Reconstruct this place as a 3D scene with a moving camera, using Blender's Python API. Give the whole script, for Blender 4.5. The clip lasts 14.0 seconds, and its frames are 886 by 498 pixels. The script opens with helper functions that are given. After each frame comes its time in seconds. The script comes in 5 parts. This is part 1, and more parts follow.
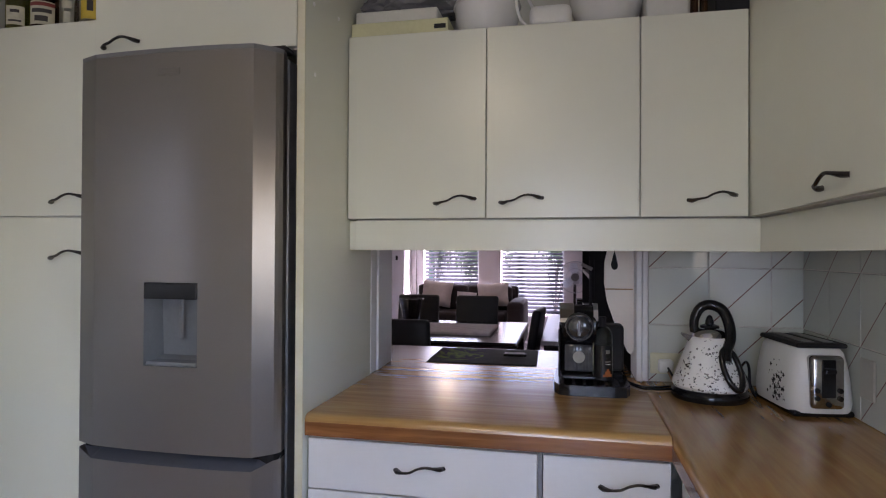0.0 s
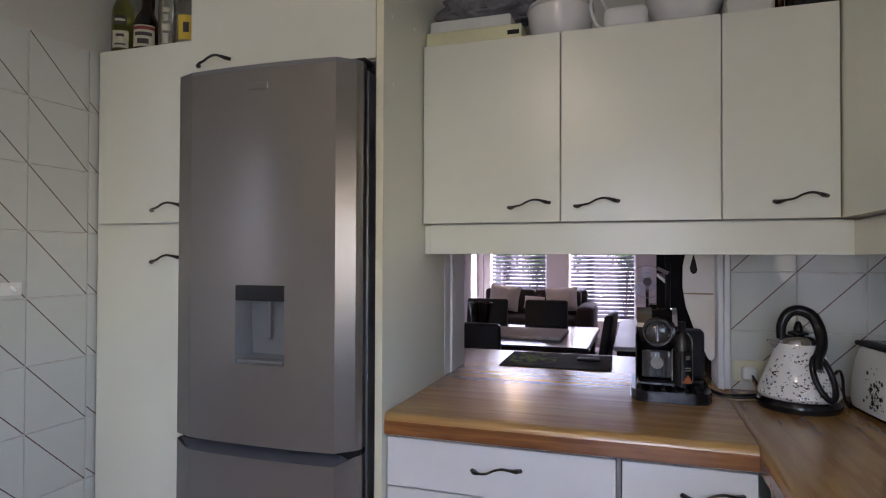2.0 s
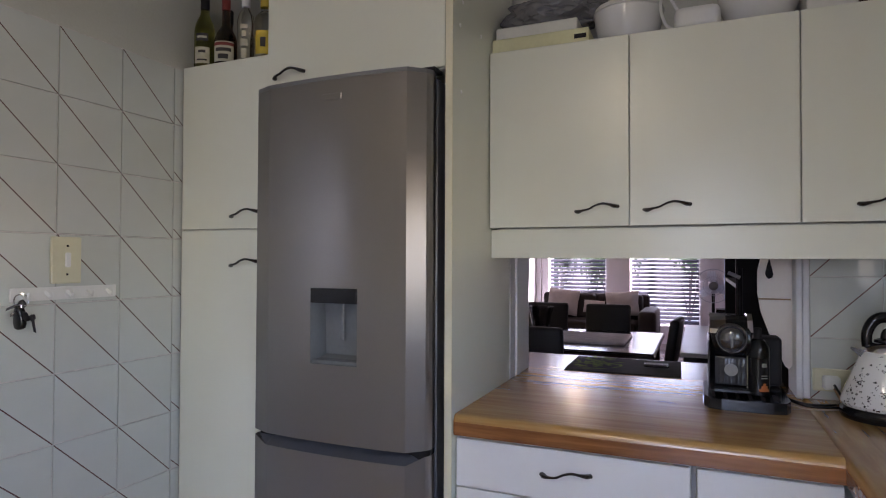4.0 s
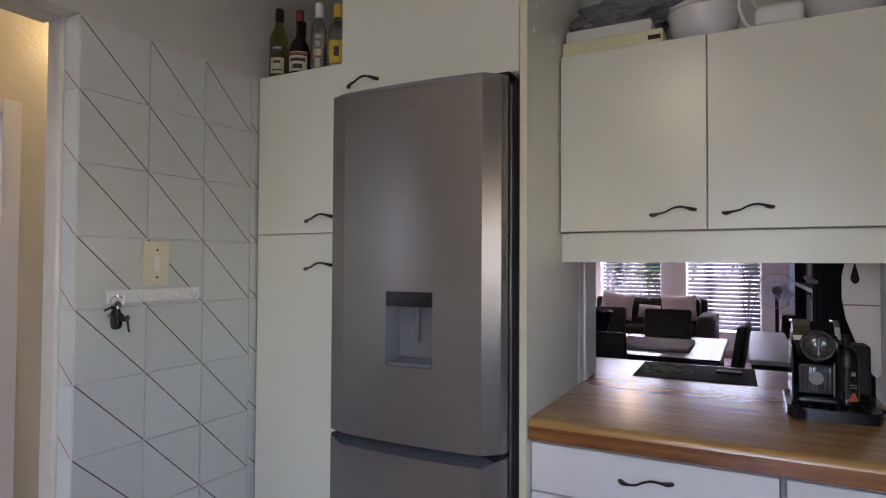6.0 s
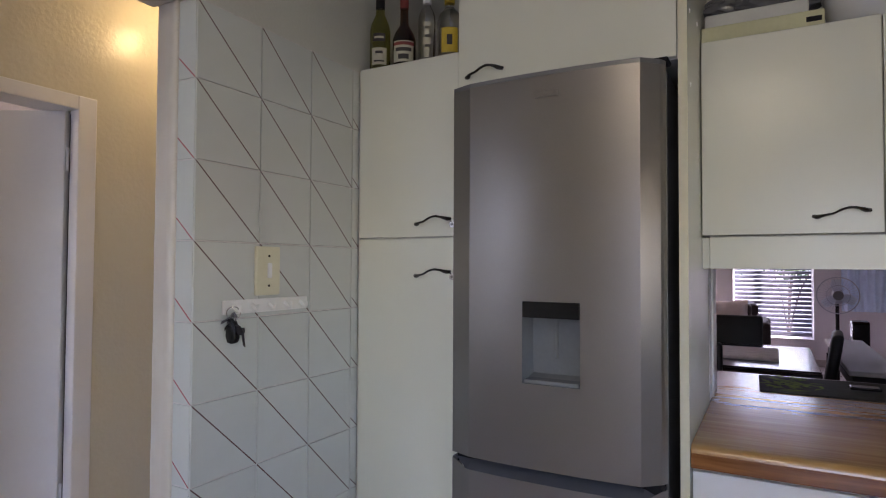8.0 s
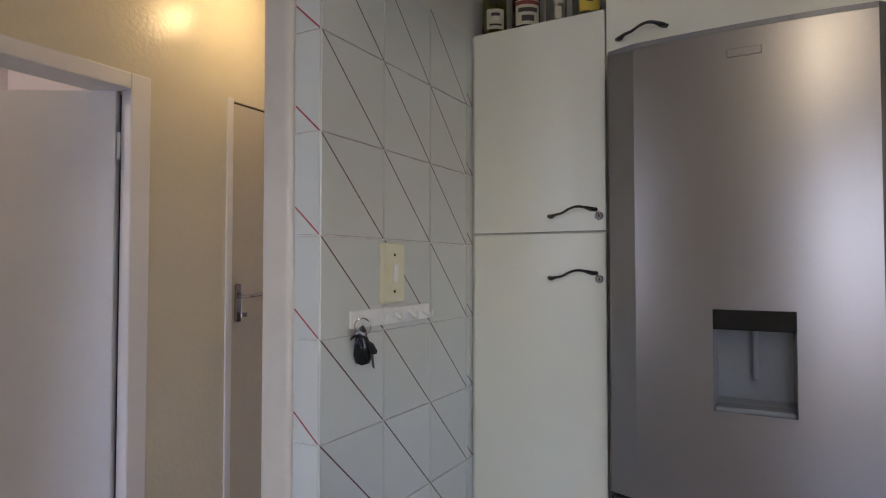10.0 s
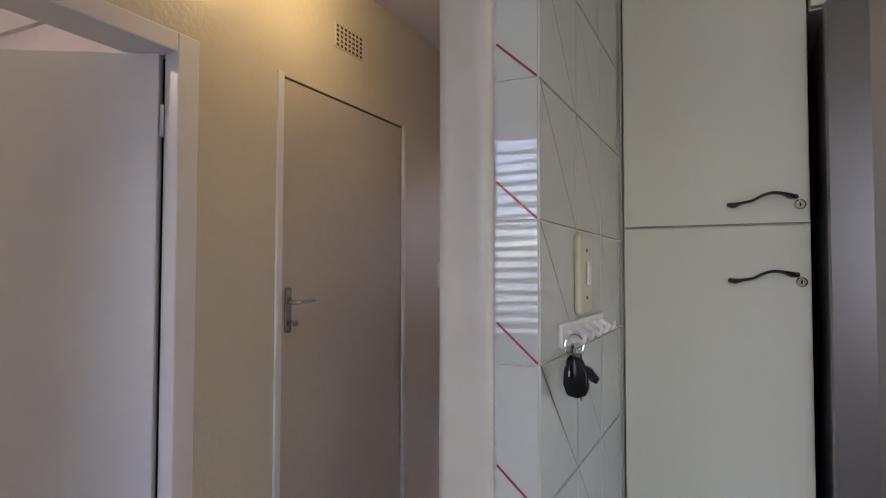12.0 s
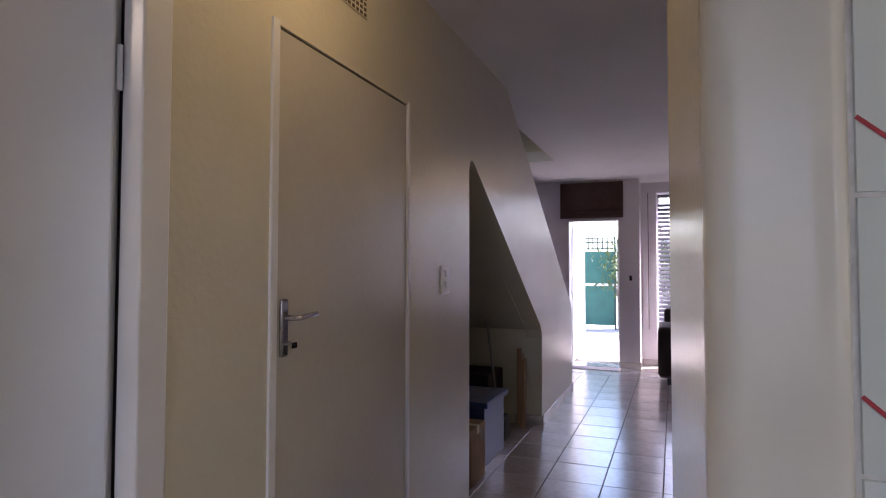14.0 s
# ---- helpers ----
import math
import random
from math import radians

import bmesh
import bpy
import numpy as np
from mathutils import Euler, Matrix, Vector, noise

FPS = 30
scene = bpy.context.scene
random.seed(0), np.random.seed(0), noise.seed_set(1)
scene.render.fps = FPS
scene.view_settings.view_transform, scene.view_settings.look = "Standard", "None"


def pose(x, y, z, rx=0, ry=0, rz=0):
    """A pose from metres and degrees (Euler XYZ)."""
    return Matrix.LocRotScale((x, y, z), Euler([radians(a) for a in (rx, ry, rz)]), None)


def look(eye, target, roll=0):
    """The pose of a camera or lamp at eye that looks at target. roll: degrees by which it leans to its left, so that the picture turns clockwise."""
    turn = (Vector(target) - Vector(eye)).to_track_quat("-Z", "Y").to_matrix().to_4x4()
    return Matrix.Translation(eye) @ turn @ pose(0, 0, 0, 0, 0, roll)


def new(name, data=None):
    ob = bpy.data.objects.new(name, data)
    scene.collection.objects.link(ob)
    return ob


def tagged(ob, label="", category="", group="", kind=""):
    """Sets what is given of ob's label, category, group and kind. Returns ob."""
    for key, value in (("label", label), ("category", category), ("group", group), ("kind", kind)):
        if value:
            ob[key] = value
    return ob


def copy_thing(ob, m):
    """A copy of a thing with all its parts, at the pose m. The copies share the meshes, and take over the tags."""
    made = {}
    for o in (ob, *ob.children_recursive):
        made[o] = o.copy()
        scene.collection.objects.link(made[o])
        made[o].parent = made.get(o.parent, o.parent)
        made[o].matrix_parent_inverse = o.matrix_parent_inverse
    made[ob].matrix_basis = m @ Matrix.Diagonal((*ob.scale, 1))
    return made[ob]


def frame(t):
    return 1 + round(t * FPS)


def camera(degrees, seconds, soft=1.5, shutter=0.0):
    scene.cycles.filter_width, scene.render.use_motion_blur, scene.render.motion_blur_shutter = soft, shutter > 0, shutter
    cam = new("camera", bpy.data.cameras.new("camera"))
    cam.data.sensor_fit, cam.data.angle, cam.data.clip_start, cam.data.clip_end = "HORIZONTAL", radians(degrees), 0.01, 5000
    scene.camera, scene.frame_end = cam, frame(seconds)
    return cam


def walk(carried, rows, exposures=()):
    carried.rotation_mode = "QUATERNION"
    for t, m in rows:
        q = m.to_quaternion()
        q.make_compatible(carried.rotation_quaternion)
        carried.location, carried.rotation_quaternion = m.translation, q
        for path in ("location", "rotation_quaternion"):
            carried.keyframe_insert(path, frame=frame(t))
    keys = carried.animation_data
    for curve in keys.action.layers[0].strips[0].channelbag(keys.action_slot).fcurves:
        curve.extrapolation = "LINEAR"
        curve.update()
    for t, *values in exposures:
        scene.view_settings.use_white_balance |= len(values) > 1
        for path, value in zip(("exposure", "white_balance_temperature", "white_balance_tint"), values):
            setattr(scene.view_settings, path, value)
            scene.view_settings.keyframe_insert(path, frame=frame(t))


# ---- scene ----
EXPOSE, TINT = 3.0, 27.0
cam = camera(73.4, 14.0, 1.1)
PATH = [
    (0, (0.45, 0.283, 1.309), (0.041, 2.241, 1.324), 0.3),
    (0.5, (0.441, 0.272, 1.306), (-0.023, 2.218, 1.327), 0.3),
    (1, (0.438, 0.263, 1.308), (-0.083, 2.194, 1.331), 0.3),
    (1.5, (0.432, 0.258, 1.308), (-0.138, 2.175, 1.334), 0.3),
    (2, (0.427, 0.249, 1.308), (-0.193, 2.15, 1.336), 0.2),
    (2.5, (0.42, 0.237, 1.31), (-0.248, 2.122, 1.34), 0.2),
    (3, (0.408, 0.228, 1.309), (-0.303, 2.097, 1.342), 0.2),
    (5.5, (0.366, 0.174, 1.315), (-0.533, 1.96, 1.36), 0.3),
    (6, (0.322, 0.159, 1.313), (-0.606, 1.93, 1.361), 0.3),
    (6.5, (0.24, 0.149, 1.315), (-0.709, 1.909, 1.364), 0.3),
    (7, (0.139, 0.154, 1.316), (-0.822, 1.907, 1.369), 0.2),
    (7.5, (0.031, 0.149, 1.321), (-0.935, 1.899, 1.377), 0.2),
    (7.7, (-0.016, 0.142, 1.324), (-0.983, 1.892, 1.38), 0.3),
    (9.8, (-0.532, 0.218, 1.325), (-1.499, 1.968, 1.381), 0.0),
    (10, (-0.589, 0.239, 1.323), (-1.559, 1.987, 1.381), 0.0),
    (10.5, (-0.747, 0.247, 1.329), (-1.697, 2.005, 1.389), -0.0),
    (11, (-0.879, 0.245, 1.329), (-1.81, 2.014, 1.389), 0.1),
    (11.5, (-0.995, 0.27, 1.317), (-1.901, 2.051, 1.384), 0.2),
    (12, (-1.138, 0.329, 1.313), (-2.016, 2.124, 1.384), 0.1),
    (12.5, (-1.275, 0.411, 1.324), (-2.118, 2.223, 1.393), 0.1),
    (13, (-1.404, 0.506, 1.325), (-2.209, 2.335, 1.396), 0.0),
    (13.5, (-1.516, 0.578, 1.33), (-2.277, 2.426, 1.402), 0.1),
    (14, (-1.591, 0.639, 1.328), (-2.315, 2.502, 1.402), 0.1),
]
walk(cam, [(t, look(eye, target, roll)) for t, eye, target, roll in PATH], [(0.0, EXPOSE + 0.1, 6500, TINT), (3.0, EXPOSE + 0.02, 6500, TINT), (6.5, EXPOSE - 0.08, 6500, TINT), (10.5, EXPOSE - 0.13, 6500, TINT), (12.5, EXPOSE - 0.18, 6500, TINT), (13.5, EXPOSE - 0.24, 6500, TINT), (14.0, EXPOSE - 0.46, 6500, TINT)])

# ---- light ----
world = bpy.data.worlds.new("sky")
scene.world = world
world.use_nodes = True
wn = world.node_tree
sky = wn.nodes.new("ShaderNodeTexSky")
sky.sky_type, sky.sun_disc = "NISHITA", False
sky.sun_elevation, sky.sun_rotation = radians(49), radians(61)
wn.links.new(sky.outputs[0], wn.nodes["Background"].inputs[0])
wn.nodes["Background"].inputs[1].default_value = 0.15


def lamp(name, kind, m, energy, colour, size=0.1, size_y=None):
    data = bpy.data.lights.new(name, kind)
    data.energy, data.color = energy, colour
    if kind == "AREA":
        data.shape, data.size, data.size_y = "RECTANGLE", size, size_y or size
    elif kind == "SUN":
        data.angle = radians(0.5)
    else:
        data.shadow_soft_size = size
    ob = new(name, data)
    ob.matrix_world = m
    return ob


lamp("sun", "SUN", look((8.0, 4.5, 10.5), (0, 0, 0)), 5.0, (1.0, 0.95, 0.88))
lamp("kitchen_door_sky", "AREA", look((0.42, -1.45, 1.38), (0.42, 2.0, 1.3)), 1.1, (0.56, 0.68, 1.0), 0.78, 1.2)
lamp("kitchen_window_sky", "AREA", look((1.31, 0.675, 1.39), (-1.0, 0.7, 1.35)), 0.05, (0.72, 1.0, 0.82), 1.05, 0.44)
lamp("hall_window_sky", "AREA", look((-2.1, -1.45, 1.5), (-2.1, 2.0, 1.4)), 2.1, (0.62, 0.75, 1.0), 0.95, 1.2)
lamp("living_window_sky", "AREA", look((-1.37, 9.745, 1.4), (-1.37, 4.0, 1.35)), 3.1, (0.86, 0.83, 1.0), 0.84, 2.0)
lamp("living_window_sky", "AREA", look((-0.08, 9.745, 1.4), (-0.08, 4.0, 1.35)), 3.1, (0.86, 0.83, 1.0), 0.84, 2.0)
lamp("hall_ceiling_bulb", "POINT", pose(-2.32, 2.02, 2.47), 0.85, (1.0, 0.74, 0.33), 0.05)
lamp("living_ceiling_bulb", "POINT", pose(-1.08, 7.8, 2.47), 0.8, (1.0, 0.75, 0.42), 0.05)
lamp("bedroom_ceiling_bulb", "POINT", pose(-3.9, 0.6, 2.45), 2.5, (1.0, 0.86, 0.66), 0.06)
lamp("kitchen_ceiling_bulb", "POINT", pose(-0.1, -0.3, 2.44), 1.9, (1.0, 0.94, 0.65), 0.09)


# ---- materials ----
def mat(name, colour, rough=0.5, metal=0.0, vary=0.06, scale=6.0, bump=0.0, bump_scale=80.0, rvary=0.0, coat=0.0, spec=0.5, stretch=(1, 1, 1), piece=0.0):
    m = bpy.data.materials.new(name)
    m.use_nodes = True
    n, l = m.node_tree.nodes, m.node_tree.links
    b = n["Principled BSDF"]
    b.inputs["Roughness"].default_value, b.inputs["Metallic"].default_value = rough, metal
    b.inputs["Coat Weight"].default_value, b.inputs["Specular IOR Level"].default_value = coat, spec
    b.inputs["Coat Roughness"].default_value = rough
    co = n.new("ShaderNodeTexCoord")
    mp = n.new("ShaderNodeMapping")
    mp.inputs["Scale"].default_value = stretch
    l.new(co.outputs["Object"], mp.inputs[0])
    big = n.new("ShaderNodeTexNoise")
    big.inputs["Scale"].default_value, big.inputs["Detail"].default_value = scale, 5
    l.new(mp.outputs[0], big.inputs["Vector"])
    fine = n.new("ShaderNodeTexNoise")
    fine.inputs["Scale"].default_value, fine.inputs["Detail"].default_value = bump_scale, 3
    l.new(mp.outputs[0], fine.inputs["Vector"])
    ramp = n.new("ShaderNodeValToRGB")
    e = ramp.color_ramp.elements
    e[0].position, e[1].position = 0.3, 0.7
    e[0].color = (*[c * (1 - vary) for c in colour], 1)
    e[1].color = (*[min(1, c * (1 + vary)) for c in colour], 1)
    l.new(big.outputs[0], ramp.inputs[0])
    last = ramp.outputs[0]
    mix = n.new("ShaderNodeMix")
    mix.data_type, mix.blend_type = "RGBA", "OVERLAY"
    mix.inputs[0].default_value = min(0.5, vary * 1.5)
    l.new(last, mix.inputs[6])
    l.new(fine.outputs[0], mix.inputs[7])
    last = mix.outputs[2]
    if piece:
        info = n.new("ShaderNodeObjectInfo")
        hsv = n.new("ShaderNodeHueSaturation")
        rng = n.new("ShaderNodeMapRange")
        rng.inputs[3].default_value, rng.inputs[4].default_value = 1 - piece, 1 + piece
        l.new(info.outputs["Random"], rng.inputs[0])
        l.new(rng.outputs[0], hsv.inputs["Value"])
        l.new(last, hsv.inputs["Color"])
        last = hsv.outputs[0]
    l.new(last, b.inputs["Base Color"])
    if rvary:
        rr = n.new("ShaderNodeMapRange")
        rr.inputs[3].default_value, rr.inputs[4].default_value = max(0.02, rough - rvary), rough + rvary
        l.new(big.outputs[0], rr.inputs[0])
        l.new(rr.outputs[0], b.inputs["Roughness"])
    if bump:
        bp = n.new("ShaderNodeBump")
        bp.inputs["Strength"].default_value, bp.inputs["Distance"].default_value = bump, 0.01
        l.new(fine.outputs[0], bp.inputs["Height"])
        l.new(bp.outputs[0], b.inputs["Normal"])
    return m


def wood_mat(name, dark, light, rough, along=0, grain=1.0, spec=0.5, coat=0.0):
    m = bpy.data.materials.new(name)
    m.use_nodes = True
    n, l = m.node_tree.nodes, m.node_tree.links
    b = n["Principled BSDF"]
    b.inputs["Roughness"].default_value = rough
    b.inputs["Specular IOR Level"].default_value = spec
    b.inputs["Coat Weight"].default_value, b.inputs["Coat Roughness"].default_value = coat, rough
    co = n.new("ShaderNodeTexCoord")
    mp = n.new("ShaderNodeMapping")
    mp.inputs["Scale"].default_value = [(2.0 if a == along else 26.0) * grain for a in range(3)]
    l.new(co.outputs["Object"], mp.inputs[0])
    a = n.new("ShaderNodeTexNoise")
    a.inputs["Scale"].default_value, a.inputs["Detail"].default_value, a.inputs["Distortion"].default_value = 1.0, 6, 0.6
    l.new(mp.outputs[0], a.inputs["Vector"])
    f = n.new("ShaderNodeTexNoise")
    f.inputs["Scale"].default_value, f.inputs["Detail"].default_value = 5.0, 3
    l.new(mp.outputs[0], f.inputs["Vector"])
    add = n.new("ShaderNodeMath")
    add.operation = "MULTIPLY_ADD"
    l.new(f.outputs[0], add.inputs[0])
    add.inputs[1].default_value = 0.35
    l.new(a.outputs[0], add.inputs[2])
    ramp = n.new("ShaderNodeValToRGB")
    e = ramp.color_ramp.elements
    e[0].position, e[1].position = 0.48, 0.86
    e[0].color, e[1].color = (*dark, 1), (*light, 1)
    l.new(add.outputs[0], ramp.inputs[0])
    l.new(ramp.outputs[0], b.inputs["Base Color"])
    return m


def glass_mat(name, colour, rough=0.02, ior=1.45):
    m = bpy.data.materials.new(name)
    m.use_nodes = True
    b = m.node_tree.nodes["Principled BSDF"]
    b.inputs["Base Color"].default_value = (*colour, 1)
    b.inputs["Roughness"].default_value, b.inputs["Transmission Weight"].default_value, b.inputs["IOR"].default_value = rough, 1.0, ior
    return m


def flower_mat(name):
    """White enamel with a dark printed spray of blossoms, thickest near the foot."""
    m = bpy.data.materials.new(name)
    m.use_nodes = True
    n, l = m.node_tree.nodes, m.node_tree.links
    b = n["Principled BSDF"]
    b.inputs["Roughness"].default_value, b.inputs["Coat Weight"].default_value = 0.12, 0.4
    co = n.new("ShaderNodeTexCoord")

    def calc(op, x, y):
        k = n.new("ShaderNodeMath")
        k.operation = op
        for i, v in enumerate((x, y)):
            if isinstance(v, (int, float)):
                k.inputs[i].default_value = v
            else:
                l.new(v, k.inputs[i])
        return k.outputs[0]

    def cells(scale):
        v = n.new("ShaderNodeTexVoronoi")
        v.inputs["Scale"].default_value, v.inputs["Randomness"].default_value = scale, 1.0
        l.new(co.outputs["Object"], v.inputs["Vector"])
        return v.outputs["Distance"]

    def cloud(scale, detail=2):
        v = n.new("ShaderNodeTexNoise")
        v.inputs["Scale"].default_value, v.inputs["Detail"].default_value = scale, detail
        l.new(co.outputs["Object"], v.inputs["Vector"])
        return v.outputs[0]

    sep = n.new("ShaderNodeSeparateXYZ")
    l.new(co.outputs["Object"], sep.inputs[0])
    low = n.new("ShaderNodeMapRange")
    low.inputs[1].default_value, low.inputs[2].default_value, low.inputs[3].default_value, low.inputs[4].default_value = 0.885, 1.03, 0.66, 0.35
    l.new(sep.outputs[2], low.inputs[0])
    zone = calc("LESS_THAN", cloud(17, 3), low.outputs[0])
    big = cells(84)
    bloom = calc("LESS_THAN", big, calc("MULTIPLY", cloud(300), 0.56))
    eye = calc("MULTIPLY", calc("GREATER_THAN", big, 0.07), calc("LESS_THAN", big, 0.13))
    bloom = calc("MULTIPLY", bloom, calc("SUBTRACT", 1.0, eye))
    dots = calc("LESS_THAN", cells(150), calc("MULTIPLY", cloud(190), 0.6))
    dots = calc("MULTIPLY", dots, calc("GREATER_THAN", cloud(40), 0.5))
    both = calc("MULTIPLY", calc("MAXIMUM", bloom, dots), zone)
    mix = n.new("ShaderNodeMix")
    mix.data_type = "RGBA"
    mix.inputs[6].default_value, mix.inputs[7].default_value = (0.82, 0.82, 0.8, 1), (0.02, 0.02, 0.025, 1)
    l.new(both, mix.inputs[0])
    l.new(mix.outputs[2], b.inputs["Base Color"])
    return m


LAMINATE = mat("cabinet_laminate", (0.735, 0.745, 0.632), 0.26, vary=0.015, scale=3, bump=0.03, bump_scale=220)
EDGE = mat("laminate_edge", (0.68, 0.65, 0.48), 0.45, vary=0.05)
CARCASS = mat("cabinet_carcass", (0.66, 0.65, 0.58), 0.5, vary=0.03)
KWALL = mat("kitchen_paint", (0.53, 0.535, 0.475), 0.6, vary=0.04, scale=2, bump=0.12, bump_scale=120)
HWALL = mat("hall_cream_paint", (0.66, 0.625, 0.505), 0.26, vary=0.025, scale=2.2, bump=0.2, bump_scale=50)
LWALL = mat("living_paint", (0.68, 0.65, 0.70), 0.6, vary=0.04, scale=2, bump=0.1, bump_scale=60)
CEIL = mat("ceiling_paint", (0.72, 0.70, 0.70), 0.8, vary=0.03, scale=2, bump=0.1, bump_scale=60)
TILE = mat("white_wall_tile", (0.58, 0.61, 0.57), 0.018, vary=0.02, scale=5, bump=0.02, bump_scale=14, rvary=0.008, piece=0.025)
STRIPE = mat("tile_brown_stripe", (0.11, 0.045, 0.04), 0.3, vary=0.1)
STRIPE_RED = mat("tile_red_stripe", (0.36, 0.03, 0.045), 0.3, vary=0.1)
STRIPE_DARK = mat("tile_dark_stripe", (0.17, 0.06, 0.06), 0.35, vary=0.1)
GROUT = mat("grout", (0.58, 0.56, 0.53), 0.8, vary=0.15, scale=30)
GROUT_DARK = mat("floor_grout", (0.06, 0.05, 0.05), 0.9, vary=0.2, scale=30)
FTILE = mat("ceramic_floor_tile", (0.52, 0.46, 0.45), 0.21, vary=0.12, scale=3.2, bump=0.04, bump_scale=24, rvary=0.05, piece=0.06, spec=1.0, coat=0.8)
STEEL = mat("silver_fridge_panel", (0.285, 0.264, 0.258), 0.31, metal=0.85, vary=0.03, scale=2, bump=0.015, bump_scale=300, rvary=0.02)
STEEL_TRIM = mat("grey_fridge_trim", (0.2, 0.2, 0.21), 0.4, metal=0.3, vary=0.04)
SCOOP = mat("fridge_scoop_plastic", (0.10, 0.108, 0.13), 0.35, vary=0.04)
RECESS = mat("dispenser_plastic", (0.2, 0.215, 0.23), 0.22, vary=0.05, scale=12)
BLACK = mat("black_plastic", (0.008, 0.008, 0.009), 0.16, vary=0.15, spec=0.38)
MATT_BLACK = mat("matt_black", (0.014, 0.013, 0.014), 0.6, vary=0.15, spec=0.25)
CHROME = mat("chrome", (0.7, 0.7, 0.72), 0.1, metal=1.0, vary=0.03)
PEWTER = mat("pewter_handle", (0.075, 0.07, 0.066), 0.26, metal=0.9, vary=0.15, scale=40)
COUNTER = wood_mat("counter_wood_laminate", (0.35, 0.17, 0.042), (0.50, 0.275, 0.08), 0.24, 0, spec=1.0, coat=0.5)
COUNTER_SIDE = wood_mat("counter_wood_laminate_side", (0.35, 0.17, 0.042), (0.50, 0.275, 0.08), 0.24, 1, spec=1.0, coat=0.5)
COUNTER_EDGE = wood_mat("counter_edge_laminate", (0.17, 0.055, 0.015), (0.36, 0.15, 0.045), 0.2, 0)
WHITE = mat("white_gloss_paint", (0.76, 0.76, 0.76), 0.32, vary=0.03, scale=3, bump=0.04, bump_scale=50)
DOOR_WHITE = mat("door_white_paint", (0.69, 0.70, 0.71), 0.35, vary=0.03, scale=2, bump=0.05, bump_scale=40)
DOOR_GREY = mat("cupboard_door_paint", (0.56, 0.53, 0.46), 0.27, vary=0.04, scale=2, bump=0.08, bump_scale=40)
CREAM_PLASTIC = mat("cream_plastic", (0.66, 0.64, 0.46), 0.35, vary=0.04)
WHITE_PLASTIC = mat("white_plastic", (0.76, 0.76, 0.73), 0.3, vary=0.04)
FLOWER = flower_mat("blossom_enamel")
SOFA = mat("dark_brown_suede", (0.028, 0.018, 0.018), 0.75, vary=0.2, scale=6, bump=0.15, bump_scale=120)
LEATHER = mat("black_leather", (0.008, 0.0075, 0.008), 0.5, vary=0.2, scale=8, bump=0.1, bump_scale=150)
CUSHION = mat("taupe_cushion", (0.62, 0.55, 0.55), 0.85, vary=0.08, scale=12, bump=0.2, bump_scale=140)
RUNNER = mat("taupe_runner", (0.72, 0.64, 0.64), 0.9, vary=0.12, scale=20, bump=0.3, bump_scale=160)
DARKWOOD = wood_mat("dark_wood", (0.012, 0.007, 0.006), (0.035, 0.02, 0.015), 0.2, 0)
TABLE_GLASS = mat("black_table_glass", (0.012, 0.012, 0.014), 0.13, vary=0.05)
SLAT = mat("blind_slat", (0.09, 0.088, 0.13), 0.5, vary=0.03)
GLASS = glass_mat("window_glass", (1, 1, 1), 0.0, 1.1)
CURTAIN = mat("blue_curtain", (0.62, 0.74, 0.95), 0.8, vary=0.1, scale=8)
ROMAN = mat("brown_blind_cloth", (0.07, 0.035, 0.032), 0.85, vary=0.12, scale=14, bump=0.2, bump_scale=200)
CONCRETE = mat("patio_paving", (0.5, 0.48, 0.475), 0.8, vary=0.12, scale=3, bump=0.2, bump_scale=60)
GREEN = mat("green_gate_paint", (0.008, 0.115, 0.09), 0.5, vary=0.12, scale=5, bump=0.1, bump_scale=60)
GREEN_DARK = mat("dark_green_lattice", (0.008, 0.045, 0.037), 0.5, vary=0.1)
YARDWALL = mat("boundary_wall_plaster", (0.7, 0.68, 0.64), 0.8, vary=0.1, scale=2, bump=0.3, bump_scale=40)
LEAF = mat("leaf_green", (0.05, 0.10, 0.03), 0.5, vary=0.35, scale=20)
BARK = mat("bark", (0.1, 0.07, 0.05), 0.9, vary=0.3, scale=20, bump=0.4, bump_scale=60)
CARD = mat("cardboard", (0.40, 0.26, 0.15), 0.85, vary=0.1, scale=12)
CRATE = mat("blue_crate_plastic", (0.02, 0.05, 0.2), 0.35, vary=0.08)
PINE = wood_mat("pine_plank", (0.35, 0.2, 0.1), (0.5, 0.32, 0.18), 0.5, 2)
PAPER = mat("off_white_card", (0.66, 0.66, 0.60), 0.7, vary=0.05, scale=10)
YELLOW_CARD = mat("pale_yellow_card", (0.66, 0.65, 0.40), 0.6, vary=0.08, scale=8)
BIN_BAG = mat("black_bag_film", (0.17, 0.17, 0.175), 0.16, vary=0.1, bump=0.6, bump_scale=30)
POT = mat("white_enamel_pot", (0.74, 0.74, 0.72), 0.18, vary=0.03)
DARK_RED = mat("dark_book_red", (0.13, 0.02, 0.02), 0.6, vary=0.2)
BOOK_BLUE = mat("dark_book_blue", (0.03, 0.04, 0.09), 0.6, vary=0.2)
BOOK_GREY = mat("grey_book", (0.3, 0.29, 0.28), 0.6, vary=0.15)
AMBER = glass_mat("olive_glass", (0.42, 0.42, 0.12), 0.03)
CLEAR = glass_mat("clear_bottle_glass", (0.85, 0.85, 0.82), 0.03)
BROWN_GLASS = glass_mat("brown_bottle_glass", (0.16, 0.07, 0.03), 0.04)
